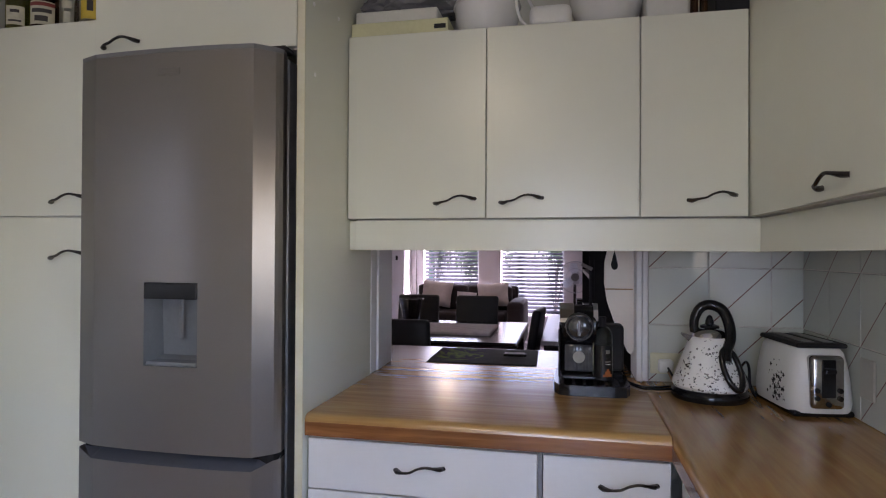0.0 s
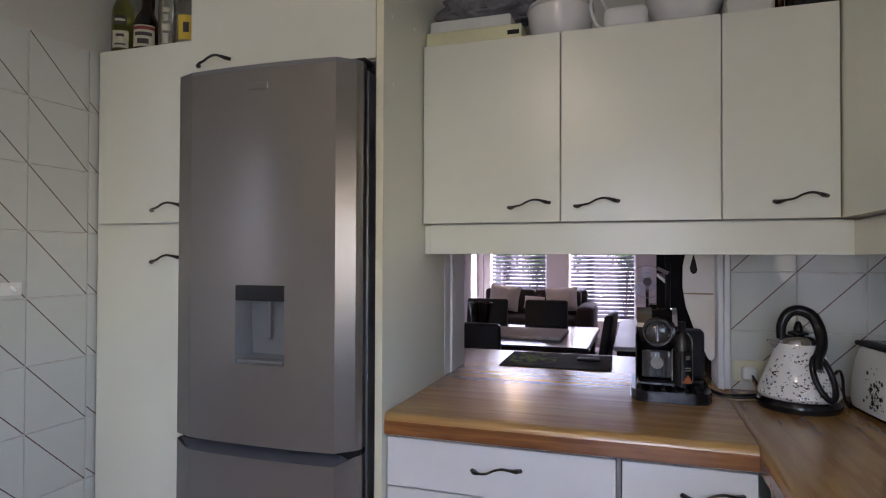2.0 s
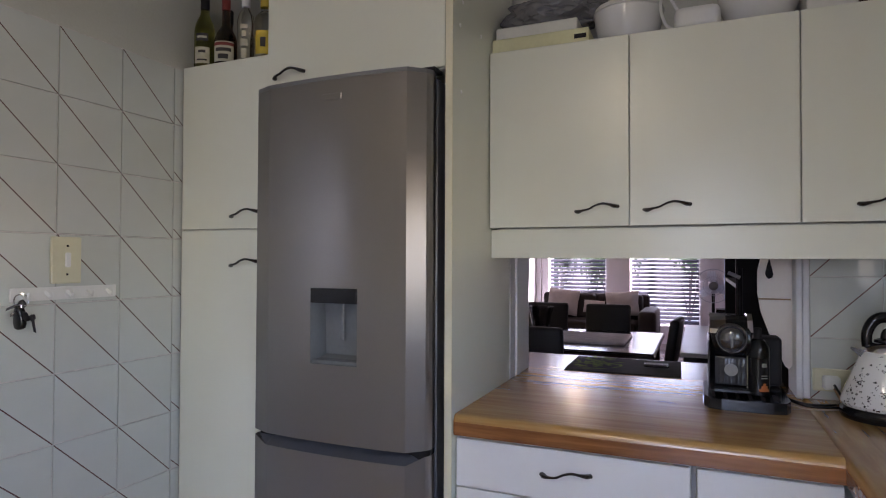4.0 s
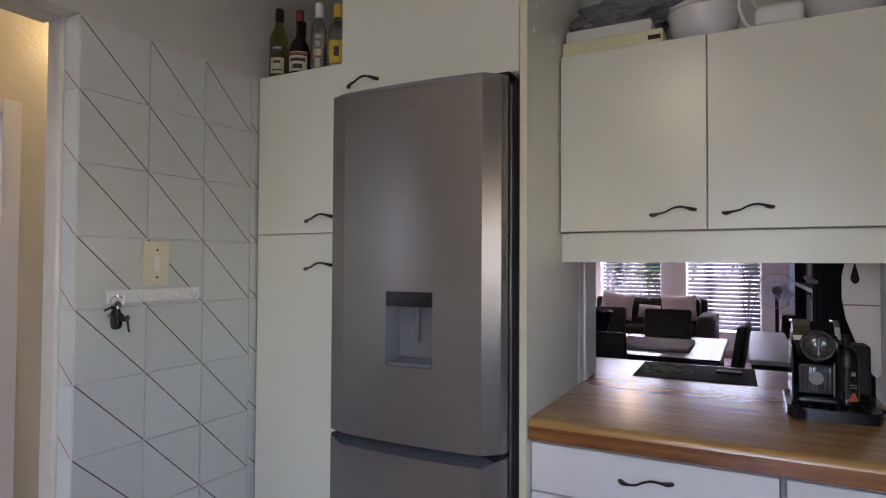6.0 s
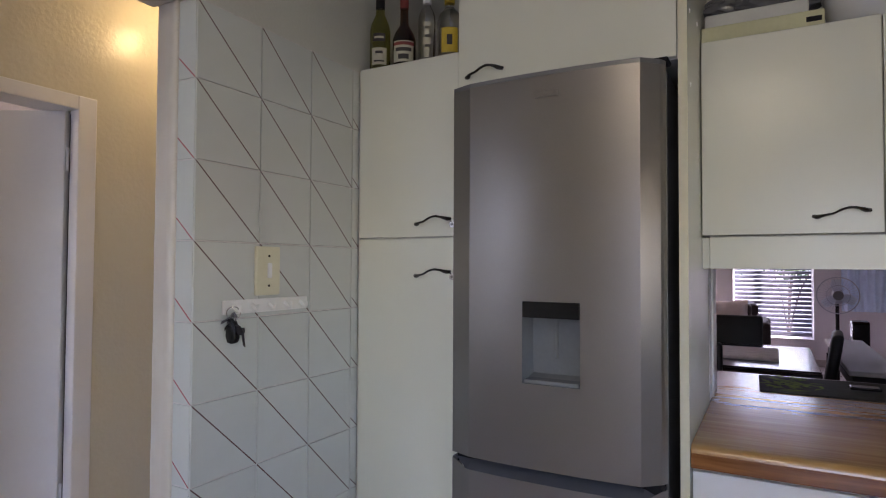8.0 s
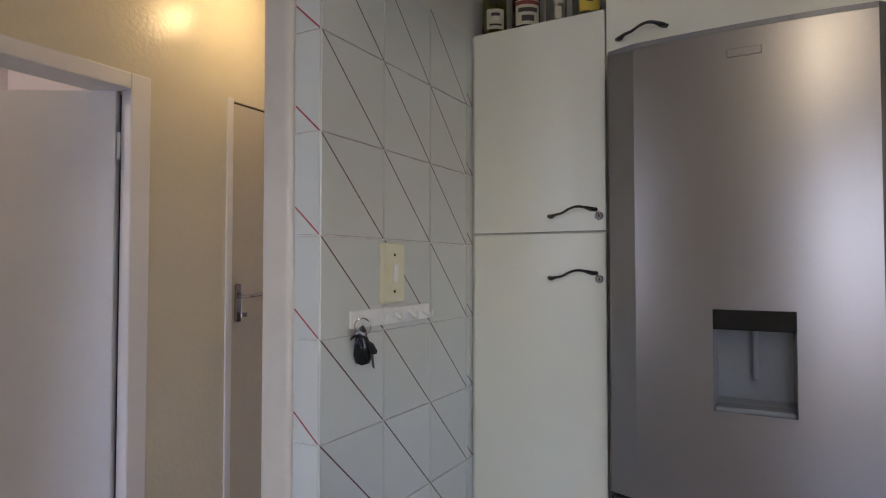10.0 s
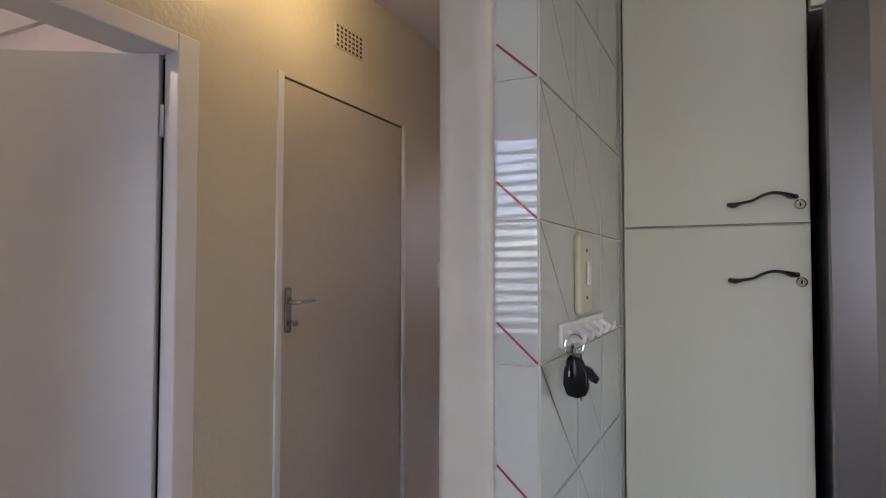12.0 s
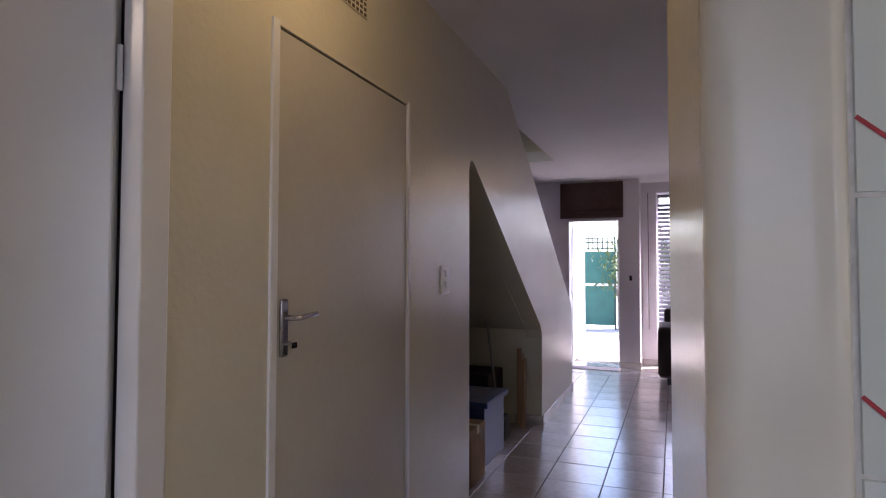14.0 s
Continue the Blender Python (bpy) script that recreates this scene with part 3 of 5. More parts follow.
def shrub(name, cx, cy, height, spread, count, label, seed):
    rnd = random.Random(seed)
    t = thing(name, (cx, cy, -0.03), label, "shrub")
    bm = bmesh.new()
    tips = []
    for i in range(9):
        a, r = rnd.uniform(0, 6.28), rnd.uniform(0.2, 1) * spread
        tip = (cx + r * math.cos(a), cy + r * math.sin(a), height * rnd.uniform(0.6, 1))
        tube(bm, smooth_path([(cx, cy, -0.03), (cx + 0.3 * (tip[0] - cx), cy + 0.3 * (tip[1] - cy), height * 0.45), tip], 4), [0.014 - 0.0014 * k for k in range(9)], 6)
        tips.append(tip)
    part("trunk", bm, BARK, t)
    bm = bmesh.new()
    for _ in range(count):
        p = Vector(rnd.choice(tips)) + Vector((rnd.gauss(0, 0.16), rnd.gauss(0, 0.16), rnd.gauss(0, 0.2)))
        m = Matrix.Translation(p) @ Euler((rnd.uniform(0, 6), rnd.uniform(0, 6), rnd.uniform(0, 6))).to_matrix().to_4x4()
        s = rnd.uniform(0.04, 0.09)
        bm.faces.new([bm.verts.new(m @ Vector(q)) for q in ((-s, 0, 0), (0, -s * 0.35, 0.01), (s, 0, 0), (0, s * 0.35, 0.01))])
    part("crown", bm, LEAF, t, "loose small green leaves")
    return t


shrub("shrub", -2.7, 14.6, 1.75, 0.35, 500, "Green leafy shrub beside the garden gate", 3)
shrub("shrub", 0.2, 13.6, 2.1, 1.0, 1600, "Green leafy shrub outside the living room window", 4)
shrub("shrub", -1.5, 14.2, 1.9, 0.8, 1200, "Green leafy shrub against the boundary wall", 5)

# front door opening
bm = bmesh.new()
bx(bm, -3.0, -2.985, FY - 0.012, FY + 0.19, 0, 2.05, 0.004), bx(bm, -2.31, -2.293, FY - 0.012, FY + 0.19, 0, 2.05, 0.004), bx(bm, -2.985, -2.31, FY - 0.012, FY + 0.19, 2.035, 2.06, 0.004)
solid("door_3", bm, WHITE, "White frame of the open front door", "door frame", kind="structure")
solid("doormat", box(-3.0, -2.28, 8.88, 9.12, 0.001, 0.012, 0.003), RUNNER, "Brown fibre doormat inside the front door", "doormat")
rb = thing("roman_blind", (-2.67, FY - 0.05, 2.07), "Dark brown roman blind folded up above the door", "blind")
for i in range(3):
    part("fold", box(-3.10 + 0.003 * i, -2.235 - 0.003 * i, FY - 0.05 - 0.012 * i, FY - 0.036 - 0.012 * i, 2.075 + 0.05 * i, 2.575, 0.005, 2), ROMAN, rb)
solid("light_switch", box(-2.165, -2.13, FY - 0.011, FY - 0.001, 1.2, 1.27, 0.003), MATT_BLACK, "Small dark switch on the front wall", "switch")
bm = tube(bmesh.new(), [(-1.93, WY - 0.02, 0.5), (-1.93, WY - 0.02, 2.45)], 0.004, 6)
solid("blind_cord", bm, MATT_BLACK, "Dark pull cord hanging beside the window", "cord")

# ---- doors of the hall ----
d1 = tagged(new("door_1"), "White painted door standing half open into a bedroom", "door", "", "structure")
bm = bmesh.new()
bx(bm, HX - 0.05, HX + 0.012, D1B - 0.012, D1B + 0.068, 0, D1T + 0.05, 0.005, 2)
# Black strip added in the rebate, standing in for the hinge gap's shade.
gap_strip = box(HX - 0.075, HX - 0.051, D1B - 0.004, D1B - 0.0005, 0.01, D1T - 0.02)
bx(bm, HX - 0.145, HX + 0.012, D1A - 0.068, D1A + 0.012, 0, D1T + 0.05, 0.005, 2)
bx(bm, HX - 0.145, HX + 0.012, D1A + 0.012, D1B - 0.012, D1T - 0.012, D1T + 0.05, 0.005, 2)
part("door_frame", bm, WHITE, d1)
part("hinge_gap_shade", gap_strip, MATT_BLACK, d1, "black strip added for the shade in the hinge gap")
bm = box(-2.733, -2.693, 0.80, 1.572, 0.01, 1.978, 0.003)
part("leaf", turned(bm, -2.71, 1.587, -60), DOOR_WHITE, d1)
for z in (1.72, 0.3):
    part("hinge", tube(bmesh.new(), [(-2.712, 1.577, z), (-2.712, 1.577, z + 0.1)], 0.006, 8), DOOR_WHITE, d1, "painted butt hinge", True)

d2 = tagged(new("door_2"), "Flush painted cupboard door, closed, with chrome lever handle", "door", "", "structure")
bm = bmesh.new()
bx(bm, HX - 0.06, HX + 0.008, D2A - 0.028, D2A + 0.006, 0, D2T + 0.012, 0.004, 2)
bx(bm, HX - 0.06, HX + 0.006, D2B - 0.006, D2B + 0.016, 0, D2T + 0.012, 0.004, 2)
part("door_frame", bm, WHITE, d2)
part("leaf", box(HX - 0.045, HX - 0.003, D2A + 0.01, D2B - 0.01, 0.008, D2T - 0.007, 0.003), DOOR_GREY, d2)
# Black strip over the leaf; its colour stands in for the gap's shade.
part("shadow_gap", box(HX - 0.05, HX - 0.01, D2A + 0.006, D2B - 0.006, D2T - 0.007, D2T - 0.0005), MATT_BLACK, d2)
lockp = part("lock_plate", box(HX - 0.003, HX + 0.008, 2.087, 2.123, 1.075, 1.245, 0.006, 2), LOCK_STEEL, d2, "chrome lock plate")
bm = tube(bmesh.new(), smooth_path([(HX + 0.008, 2.104, 1.19), (HX + 0.05, 2.106, 1.19), (HX + 0.058, 2.125, 1.192), (HX + 0.056, 2.195, 1.197)], 5), 0.0085, 10)
part("lever_handle", bm, CHROME, lockp, "", True)
bm = tube(bmesh.new(), [(HX + 0.008, 2.106, 1.115), (HX + 0.03, 2.106, 1.115)], 0.006, 8)
bx(bm, HX + 0.03, HX + 0.034, 2.099, 2.13, 1.1, 1.12, 0.0015)
part("key", bm, CHROME, lockp)
for z in (1.69, 0.24):
    part("hinge", tube(bmesh.new(), [(HX + 0.006, D2B - 0.004, z), (HX + 0.006, D2B - 0.004, z + 0.1)], 0.009, 8), WHITE, d2, "painted butt hinge")
part("strike_plate", box(HX + 0.006, HX + 0.0095, 2.041, 2.06, 1.09, 1.24, 0.001), WHITE, d2)

vent = thing("air_vent", (HX, 2.49, 2.33), "Cream air brick with rows of small holes", "vent")
part("plate", box(HX, HX + 0.006, 2.385, 2.60, 2.275, 2.385, 0.002), HWALL, vent)
# Raised brown studs instead of openings; their colour is the holes' shade.
hole = None
for i in range(7):
    for j in range(5):
        y, z = 2.402 + 0.0292 * i, 2.286 + 0.0205 * j
        if hole is None:
            hole = part("hole", box(HX + 0.004, HX + 0.0075, -0.008, 0.008, -0.006, 0.006), VENT_HOLE_SHADE, vent, "brown stud painted as a shaded vent hole")
            hole.location = (0, y, z)
        else:
            o = hole.copy()
            scene.collection.objects.link(o)
            o.location = (0, y, z)

sw = thing("light_switch", (HX, 3.42, 1.28), "White double rocker light switch on the hall wall", "switch")
part("plate", box(HX, HX + 0.01, 3.365, 3.475, 1.215, 1.355, 0.003, 2), WHITE_PLASTIC, sw)
for z in (1.245, 1.3):
    part("rocker", box(HX + 0.01, HX + 0.016, 3.4, 3.43, z, z + 0.032, 0.002), WHITE_PLASTIC, sw)

for name, x, y in (("hall", -2.32, 2.02), ("living room", -1.08, 7.8), ("bedroom", -3.9, 0.6), ("kitchen", -0.1, -0.3)):
    cl = thing("ceiling_lamp", (x, y, TOP), "Bare warm bulb in a white holder on the %s ceiling" % name, "ceiling lamp", "ceiling lamps")
    part("holder", lathe(bmesh.new(), x, y, [(0, TOP - 0.001), (0.05, TOP - 0.001), (0.05, TOP - 0.02), (0.022, TOP - 0.03), (0.02, TOP - 0.06), (0, TOP - 0.06)], 20), WHITE_PLASTIC, cl)

# niche contents
cb = thing("cardboard_box", (-2.92, 4.36, 0), "Brown cardboard box on the niche floor", "box")
part("carton", box(-3.12, -2.76, 4.12, 4.42, 0.001, 0.35, 0.004), CARD, cb)
part("tape", box(-3.121, -2.759, 4.25, 4.29, 0.30, 0.352), YELLOW_CARD, cb)
part("label", box(-2.7595, -2.7585, 4.33, 4.39, 0.24, 0.31), LABEL_WHITE, cb)
cr = thing("storage_crate", (-2.95, 4.8, 0), "Dark blue plastic storage crate with a slotted lid", "crate")
bm = bmesh.new()
prism(bm, [(-3.12, 4.53), (-2.80, 4.53), (-2.80, 5.02), (-3.12, 5.02)], 2, 0.001, 0.40)
part("tub", bm, CRATE, cr)
lid = part("lid", box(-3.15, -2.77, 4.5, 5.05, 0.40, 0.44, 0.008, 2), CRATE, cr)
for i in range(8):
    part("slot", box(-3.02, -2.85, 4.56 + 0.057 * i, 4.58 + 0.057 * i, 0.4405, 0.4425), LABEL_WHITE, lid, "pale slot in the lid")
mop = thing("mop", (-3.0, 5.2, 0), "Mop with a grey metal handle leaning in the niche", "mop")
part("handle", tube(bmesh.new(), [(-2.9, 5.22, 0.2), (-3.02, 5.3, 0.95)], 0.011, 8), BOOK_GREY, mop)
part("head", box(-3.0, -2.82, 5.1, 5.3, 0.001, 0.2, 0.03, 2), MATT_BLACK, mop)
for i in range(3):
    solid("wooden_plank", box(-2.86 + 0.028 * i, -2.84 + 0.028 * i, 5.66 - 0.03 * i, 5.75 - 0.03 * i, 0.001, 0.66 - 0.04 * i, 0.002), PINE, "Pine plank standing upright in the niche", "plank", "planks in the niche")
solid("storage_box", box(-3.3, -2.98, 5.2, 5.65, 0.001, 0.5, 0.01), MATT_BLACK, "Black storage box at the back of the niche", "box")

# ---- kitchen cabinets ----
def handle(parent, x, y, z, half=0.066, face="y", flip=1):
    """An S-shaped bar with leaf ends; face y: on a front that looks towards -y, face x: towards -x."""
    prof = [(-1.0, 0.001, -0.10, 0.008), (-0.86, -0.010, -0.13, 0.009), (-0.62, -0.024, -0.09, 0.005), (-0.3, -0.028, -0.04, 0.0045), (0.0, -0.028, 0.09, 0.0045), (0.32, -0.027, 0.16, 0.005), (0.62, -0.023, 0.13, 0.0055), (0.86, -0.011, 0.07, 0.009), (1.0, 0.001, 0.06, 0.0075)]
    pts, rad = [], []
    for u, d, v, r in prof:
        a, zz = u * half * flip, z + v * 0.08
        pts.append((x + a, y + d, zz) if face == "y" else (x + d, y - a, zz))
        rad.append(r)
    path = smooth_path(pts, 4)
    rr = [rad[min(i // 4, 7)] * (1 - (i % 4) / 4) + rad[min(i // 4 + 1, 8)] * ((i % 4) / 4) for i in range(len(path))]
    return part("handle", tube(bmesh.new(), path, rr, 8, 0.75), PEWTER, parent, "dark pewter S-shaped handle", True)


def cam_lock(parent, x, y, z):
    k = part("lock", lathe(bmesh.new(), x, 0, [(0, -0.001), (0.0115, -0.001), (0.0115, 0.004), (0.009, 0.006), (0.006, 0.006), (0.0055, 0.004), (0, 0.004)], 20), CHROME, parent, "round steel lock", True)
    for v in k.data.vertices:
        v.co = Vector((v.co.x, y - v.co.z, z + v.co.y))
    part("keyhole", box(x - 0.0015, x + 0.0015, y - 0.0055, y - 0.0042, z - 0.004, z + 0.004), MATT_BLACK, k)


# pantry cupboard
pan = thing("pantry_cupboard", (-1.19, 2.2, 0), "Tall white laminate pantry cupboard with two doors", "cupboard")
part("body", box(-1.388, -0.982, 1.885, BACK - 0.002, 0.09, 2.03), CARCASS, pan)
part("plinth", box(-1.388, -0.982, 1.93, 2.5, 0, 0.09), MATT_BLACK, pan)
for z0, z1, hz, lz in ((1.421, 2.03, 1.474, 1.461), (0.1, 1.416, 1.299, 1.288)):
    d = part("door", box(-1.384, -0.984, 1.866, 1.883, z0, z1, 0.0015), LAMINATE, pan)
    handle(d, -1.079, 1.866, hz)
    cam_lock(d, -1.003, 1.866, lz)
solid("filler_strip", box(-1.398, -1.389, 1.88, 2.4, 0, 2.03), CARCASS, "Narrow grey filler strip beside the pantry", "trim", kind="structure")

# cupboard over the fridge
oh = thing("overhead_cupboard", (-0.65, 2.2, 1.91), "White laminate cupboard fixed above the fridge", "cupboard")
part("body", box(-0.979, -0.306, 1.872, BACK - 0.002, 1.896, TOP - 0.002), CARCASS, oh)
d = part("door", box(-0.977, -0.308, 1.853, 1.87, 1.9, TOP - 0.006, 0.0015), LAMINATE, oh)
handle(d, -0.885, 1.853, 1.942, 0.062)
side = thing("end_panel", (-0.292, 2.2, 0), "Tall white laminate end panel beside the fridge", "panel")
part("board", box(-0.303, -0.281, 1.853, 2.44, 0, TOP - 0.002), LAMINATE, side)
part("edging", box(-0.3035, -0.2805, 1.849, 1.853, 0, TOP - 0.003), EDGE, side, "yellowed cream edging")
for y, z in ((1.93, 2.12), (1.91, 2.04), (1.92, 1.835), (2.1, 2.07)):
    k = lathe(bmesh.new(), 0, 0, [(0, 0.003), (0.005, 0.0025), (0.0065, 0)], 12)
    o = part("screw_cap", k, WHITE_PLASTIC, side)
    for v in o.data.vertices:
        v.co = Vector((-0.281 + v.co.z, y + v.co.x, z + v.co.y))


def wall_unit(x0, x1, z0, z1, hx, label):
    u = thing("wall_cupboard", ((x0 + x1) / 2, 2.35, z0), label, "cupboard", "wall cupboards over the hatch")
    part("body", box(x0 + 0.001, x1 - 0.001, 2.204, BACK - 0.002, z0, z1), CARCASS, u)
    d = part("door", box(x0 + 0.0018, x1 - 0.0018, 2.186, 2.203, z0, z1, 0.0015), LAMINATE, u)
    handle(d, hx, 2.186, 1.482)
    return u


wall_unit(-0.279, 0.193, 1.424, 2.04, 0.09, "White laminate wall cupboard over the serving hatch")
wall_unit(0.193, 0.668, 1.424, 2.04, 0.305, "White laminate wall cupboard over the serving hatch")
wall_unit(0.668, 0.976, 1.424, 2.04, 0.873, "Narrow white laminate wall cupboard in the corner")
ru = thing("wall_cupboard", (1.12, 1.9, 1.424), "White laminate wall cupboard on the side wall", "cupboard", "wall cupboards on the side wall")
part("body", box(0.997, 1.253, 1.38, BACK - 0.002, 1.424, 2.34), CARCASS, ru)
part("filler_panel", box(0.979, 0.996, 1.769, 2.203, 1.424, 2.34, 0.001), LAMINATE, ru)
d = part("door", box(0.972, 0.995, 1.38, 1.766, 1.424, 2.34, 0.0015), LAMINATE, ru)
handle(d, 0.972, 1.60, 1.458, 0.062, "x")
bm = bmesh.new()
bx(bm, -0.257, 1.03, 2.204, 2.218, 1.319, 1.418, 0.001), bx(bm, -0.280, -0.2585, 2.214, 2.4, 1.319, 1.418, 0.001), bx(bm, 1.012, 1.03, 1.38, 2.203, 1.319, 1.418, 0.001)
solid("pelmet", bm, LAMINATE, "White laminate pelmet below the wall cupboards", "trim", kind="structure")
solid("soffit_board", box(-0.258, 1.253, 2.22, BACK - 0.002, 1.40, 1.4225), CARCASS, "White board under the wall cupboards", "trim", kind="structure")

# counter
CZ = 0.85
ct = thing("worktop", (0.5, 2.2, 0.79), "Glossy wood-grain laminate worktop running through the hatch", "worktop")


def edge_profile(d0):
    """Section of the rolled front, as (depth, z) pairs running from the back."""
    r = 0.022
    arc = [(d0 + r - r * math.sin(radians(a)), CZ - r + r * math.cos(radians(a))) for a in range(0, 91, 15)]
    return arc + [(d0, 0.795), (d0 + 0.006, 0.788), (d0 + 0.05, 0.788)]


bm = bmesh.new()
prism(bm, [(2.71, CZ)] + edge_profile(1.862) + [(2.71, 0.788)], 0, -0.279, 0.71)
part("main_top", bm, COUNTER, ct, "", True)
bm = bmesh.new()
prism(bm, [(1.253, CZ)] + edge_profile(0.711) + [(1.253, 0.788)], 1, -1.0, 2.554)
part("side_top", bm, COUNTER_SIDE, ct, "", True)
part("edge_band", box(-0.278, 0.712, 1.8605, 1.866, 0.79, 0.829, 0.001), COUNTER_EDGE, ct, "reddish brown front edge")
part("edge_band", box(0.7095, 0.715, -1.0, 1.862, 0.79, 0.829, 0.001), COUNTER_EDGE, ct, "reddish brown front edge")
bm = bmesh.new()
bx(bm, -0.5, 0.69, 2.711, 3.155, 0.806, CZ, 0.006, 3)
part("hatch_shelf", bm, COUNTER, ct)
part("end_filler", box(-0.31, -0.2795, 2.4415, 2.508, 0.79, CZ - 0.001), COUNTER, ct)

# base units
def base_unit(x0, x1, hx, half, label):
    u = thing("base_cupboard", ((x0 + x1) / 2, 2.2, 0), label, "cupboard", "base cupboards")
    part("body", box(x0 + 0.001, x1 - 0.001, 1.9, BACK - 0.003, 0.1, 0.787), CARCASS, u)
    part("plinth", box(x0, x1, 1.95, 2.0, 0, 0.1), MATT_BLACK, u)
    d = part("drawer_front", box(x0 + 0.002, x1 - 0.002, 1.882, 1.899, 0.635, 0.777, 0.0015), WHITE, u)
    handle(d, hx, 1.882, 0.714, half)
    part("door", box(x0 + 0.002, x1 - 0.002, 1.882, 1.899, 0.11, 0.631, 0.0015), WHITE, u)


base_unit(-0.279, 0.376, 0.052, 0.068, "White base cupboard with a drawer under the worktop")
base_unit(0.388, 0.712, 0.606, 0.07, "Narrow white base cupboard with a drawer in the corner")
solid("filler_strip", box(0.3765, 0.3875, 1.886, 1.95, 0.1, 0.787), STEEL_TRIM, "Grey filler strip between base cupboards", "trim", kind="structure")
sb = thing("base_cupboard", (1.0, 0.9, 0), "White base cupboards under the side worktop", "cupboard")
part("body", box(0.75, 1.25, -1.0, 1.88, 0.0, 0.787), CARCASS, sb)
for i in range(4):
    part("door", box(0.733, 0.749, 1.3 - 0.57 * i, 1.86 - 0.57 * i, 0.1, 0.777, 0.0015), WHITE, sb)

# ---- fridge ----
FX0, FX1 = -0.961, -0.331
DXa, DXb, DZa, DZb = -0.713, -0.545, 0.99, 1.224
front = [(FX0 + 0.004, 1.85), (FX0 + 0.002, 1.80), (FX0 + 0.005, 1.783), (-0.897, 1.7605), (-0.887, 1.757), (-0.80, 1.7495), (DXa, 1.746), (-0.63, 1.745), (DXb, 1.746), (-0.47, 1.7495), (-0.387, 1.757), (-0.342, 1.798), (FX1 - 0.005, 1.808), (FX1, 1.822), (FX1 - 0.004, 1.85)]


def door_shell(zs, skip=None):
    bm = bmesh.new()
    grid = [[bm.verts.new((x, y, z)) for x, y in front] for z in zs]
    for j in range(len(zs) - 1):
        for i in range(len(front) - 1):
            if skip and front[i][0] >= skip[0] - 1e-6 and front[i + 1][0] <= skip[1] + 1e-6 and zs[j] >= skip[2] - 1e-6 and zs[j + 1] <= skip[3] + 1e-6:
                continue
            bm.faces.new((grid[j][i], grid[j][i + 1], grid[j + 1][i + 1], grid[j + 1][i]))
    bm.faces.new(grid[-1]), bm.faces.new(grid[0][::-1])
    return bm


fr = thing("fridge", (-0.645, 2.1, 0), "Silver fridge freezer with a water dispenser in its door", "fridge")
part("body", box(FX0 + 0.006, FX1 - 0.004, 1.862, 2.5, 0.04, 1.867, 0.004), STEEL_TRIM, fr, "dark grey fridge sides")
part("door_seal", box(FX0 + 0.012, FX1 - 0.010, 1.848, 1.864, 0.06, 1.864), MATT_BLACK, fr)
up = part("upper_door", door_shell([0.752, 0.757, DZa, DZb, 1.866], (DXa, DXb, DZa, DZb)), STEEL, fr, "brushed silver door", True, 9)
cap = bmesh.new()
prism(cap, [(x, y) for x, y in front], 2, 1.8665, 1.879)
part("top_cap", cap, STEEL_TRIM, fr)
bm = bmesh.new()
yb = 1.825
v = [bm.verts.new(p) for p in ((DXa, 1.746, DZa), (DXb, 1.746, DZa), (DXb, 1.746, DZb), (DXa, 1.746, DZb), (DXa + 0.006, yb, DZa + 0.02), (DXb - 0.006, yb, DZa + 0.02), (DXb - 0.006, yb - 0.01, DZb), (DXa + 0.006, yb - 0.01, DZb))]
for q in ((0, 1, 5, 4), (1, 2, 6, 5), (3, 0, 4, 7), (4, 5, 6, 7), (2, 3, 7, 6)):
    bm.faces.new([v[i] for i in q])
disp = part("dispenser", bm, RECESS, up, "grey water dispenser recess")
part("dispenser_panel", box(DXa + 0.001, DXb - 0.001, 1.7425, 1.76, DZb - 0.046, DZb - 0.001, 0.002), BLACK, up, "glossy black panel")
part("dispenser_lever", box(-0.632, -0.62, 1.79, 1.797, 1.06, 1.178, 0.003), RECESS, up)
part("dispenser_tray", box(DXa + 0.004, DXb - 0.004, 1.747, 1.80, DZa + 0.001, DZa + 0.012, 0.003), RECESS, up)
part("badge", box(-0.676, -0.604, 1.7425, 1.748, 1.803, 1.823, 0.0024, 2), STEEL, up, "small silver badge")
part("badge_plate", box(-0.668, -0.612, 1.7415, 1.7424, 1.808, 1.818), STEEL, up)
bm = bmesh.new()
low = [bm.verts.new((x, y, 0.08)) for x, y in front]
mid = [bm.verts.new((x, y, 0.714 if -0.95 < x < -0.35 else 0.735)) for x, y in front]
for i in range(len(front) - 1):
    bm.faces.new((low[i], low[i + 1], mid[i + 1], mid[i]))
part("lower_door", bm, STEEL, fr, "brushed silver freezer door", True, 9)
bm = bmesh.new()
a = [bm.verts.new((x, y, 0.714)) for x, y in front[3:12]]
b = [bm.verts.new((x, y + 0.048, 0.736)) for x, y in front[3:12]]
for i in range(8):
    bm.faces.new((a[i], a[i + 1], b[i + 1], b[i]))
bm.faces.new((a[0], b[0], bm.verts.new((front[2][0], front[2][1] + 0.02, 0.7355))))
bm.faces.new((a[-1], b[-1], bm.verts.new((front[12][0], front[12][1] + 0.02, 0.7355))))
part("grip_scoop", bm, SCOOP, fr, "dark recessed grip")
# Black block painted in for the shade between the two doors.
part("door_gap_shade", box(FX0 + 0.014, FX1 - 0.012, 1.80, 1.85, 0.72, 0.752), MATT_BLACK, fr)
for x in (-0.93, -0.4):
    part("foot", lathe(bmesh.new(), x, 1.9, [(0, 0), (0.02, 0), (0.02, 0.05), (0, 0.05)], 12), MATT_BLACK, fr)
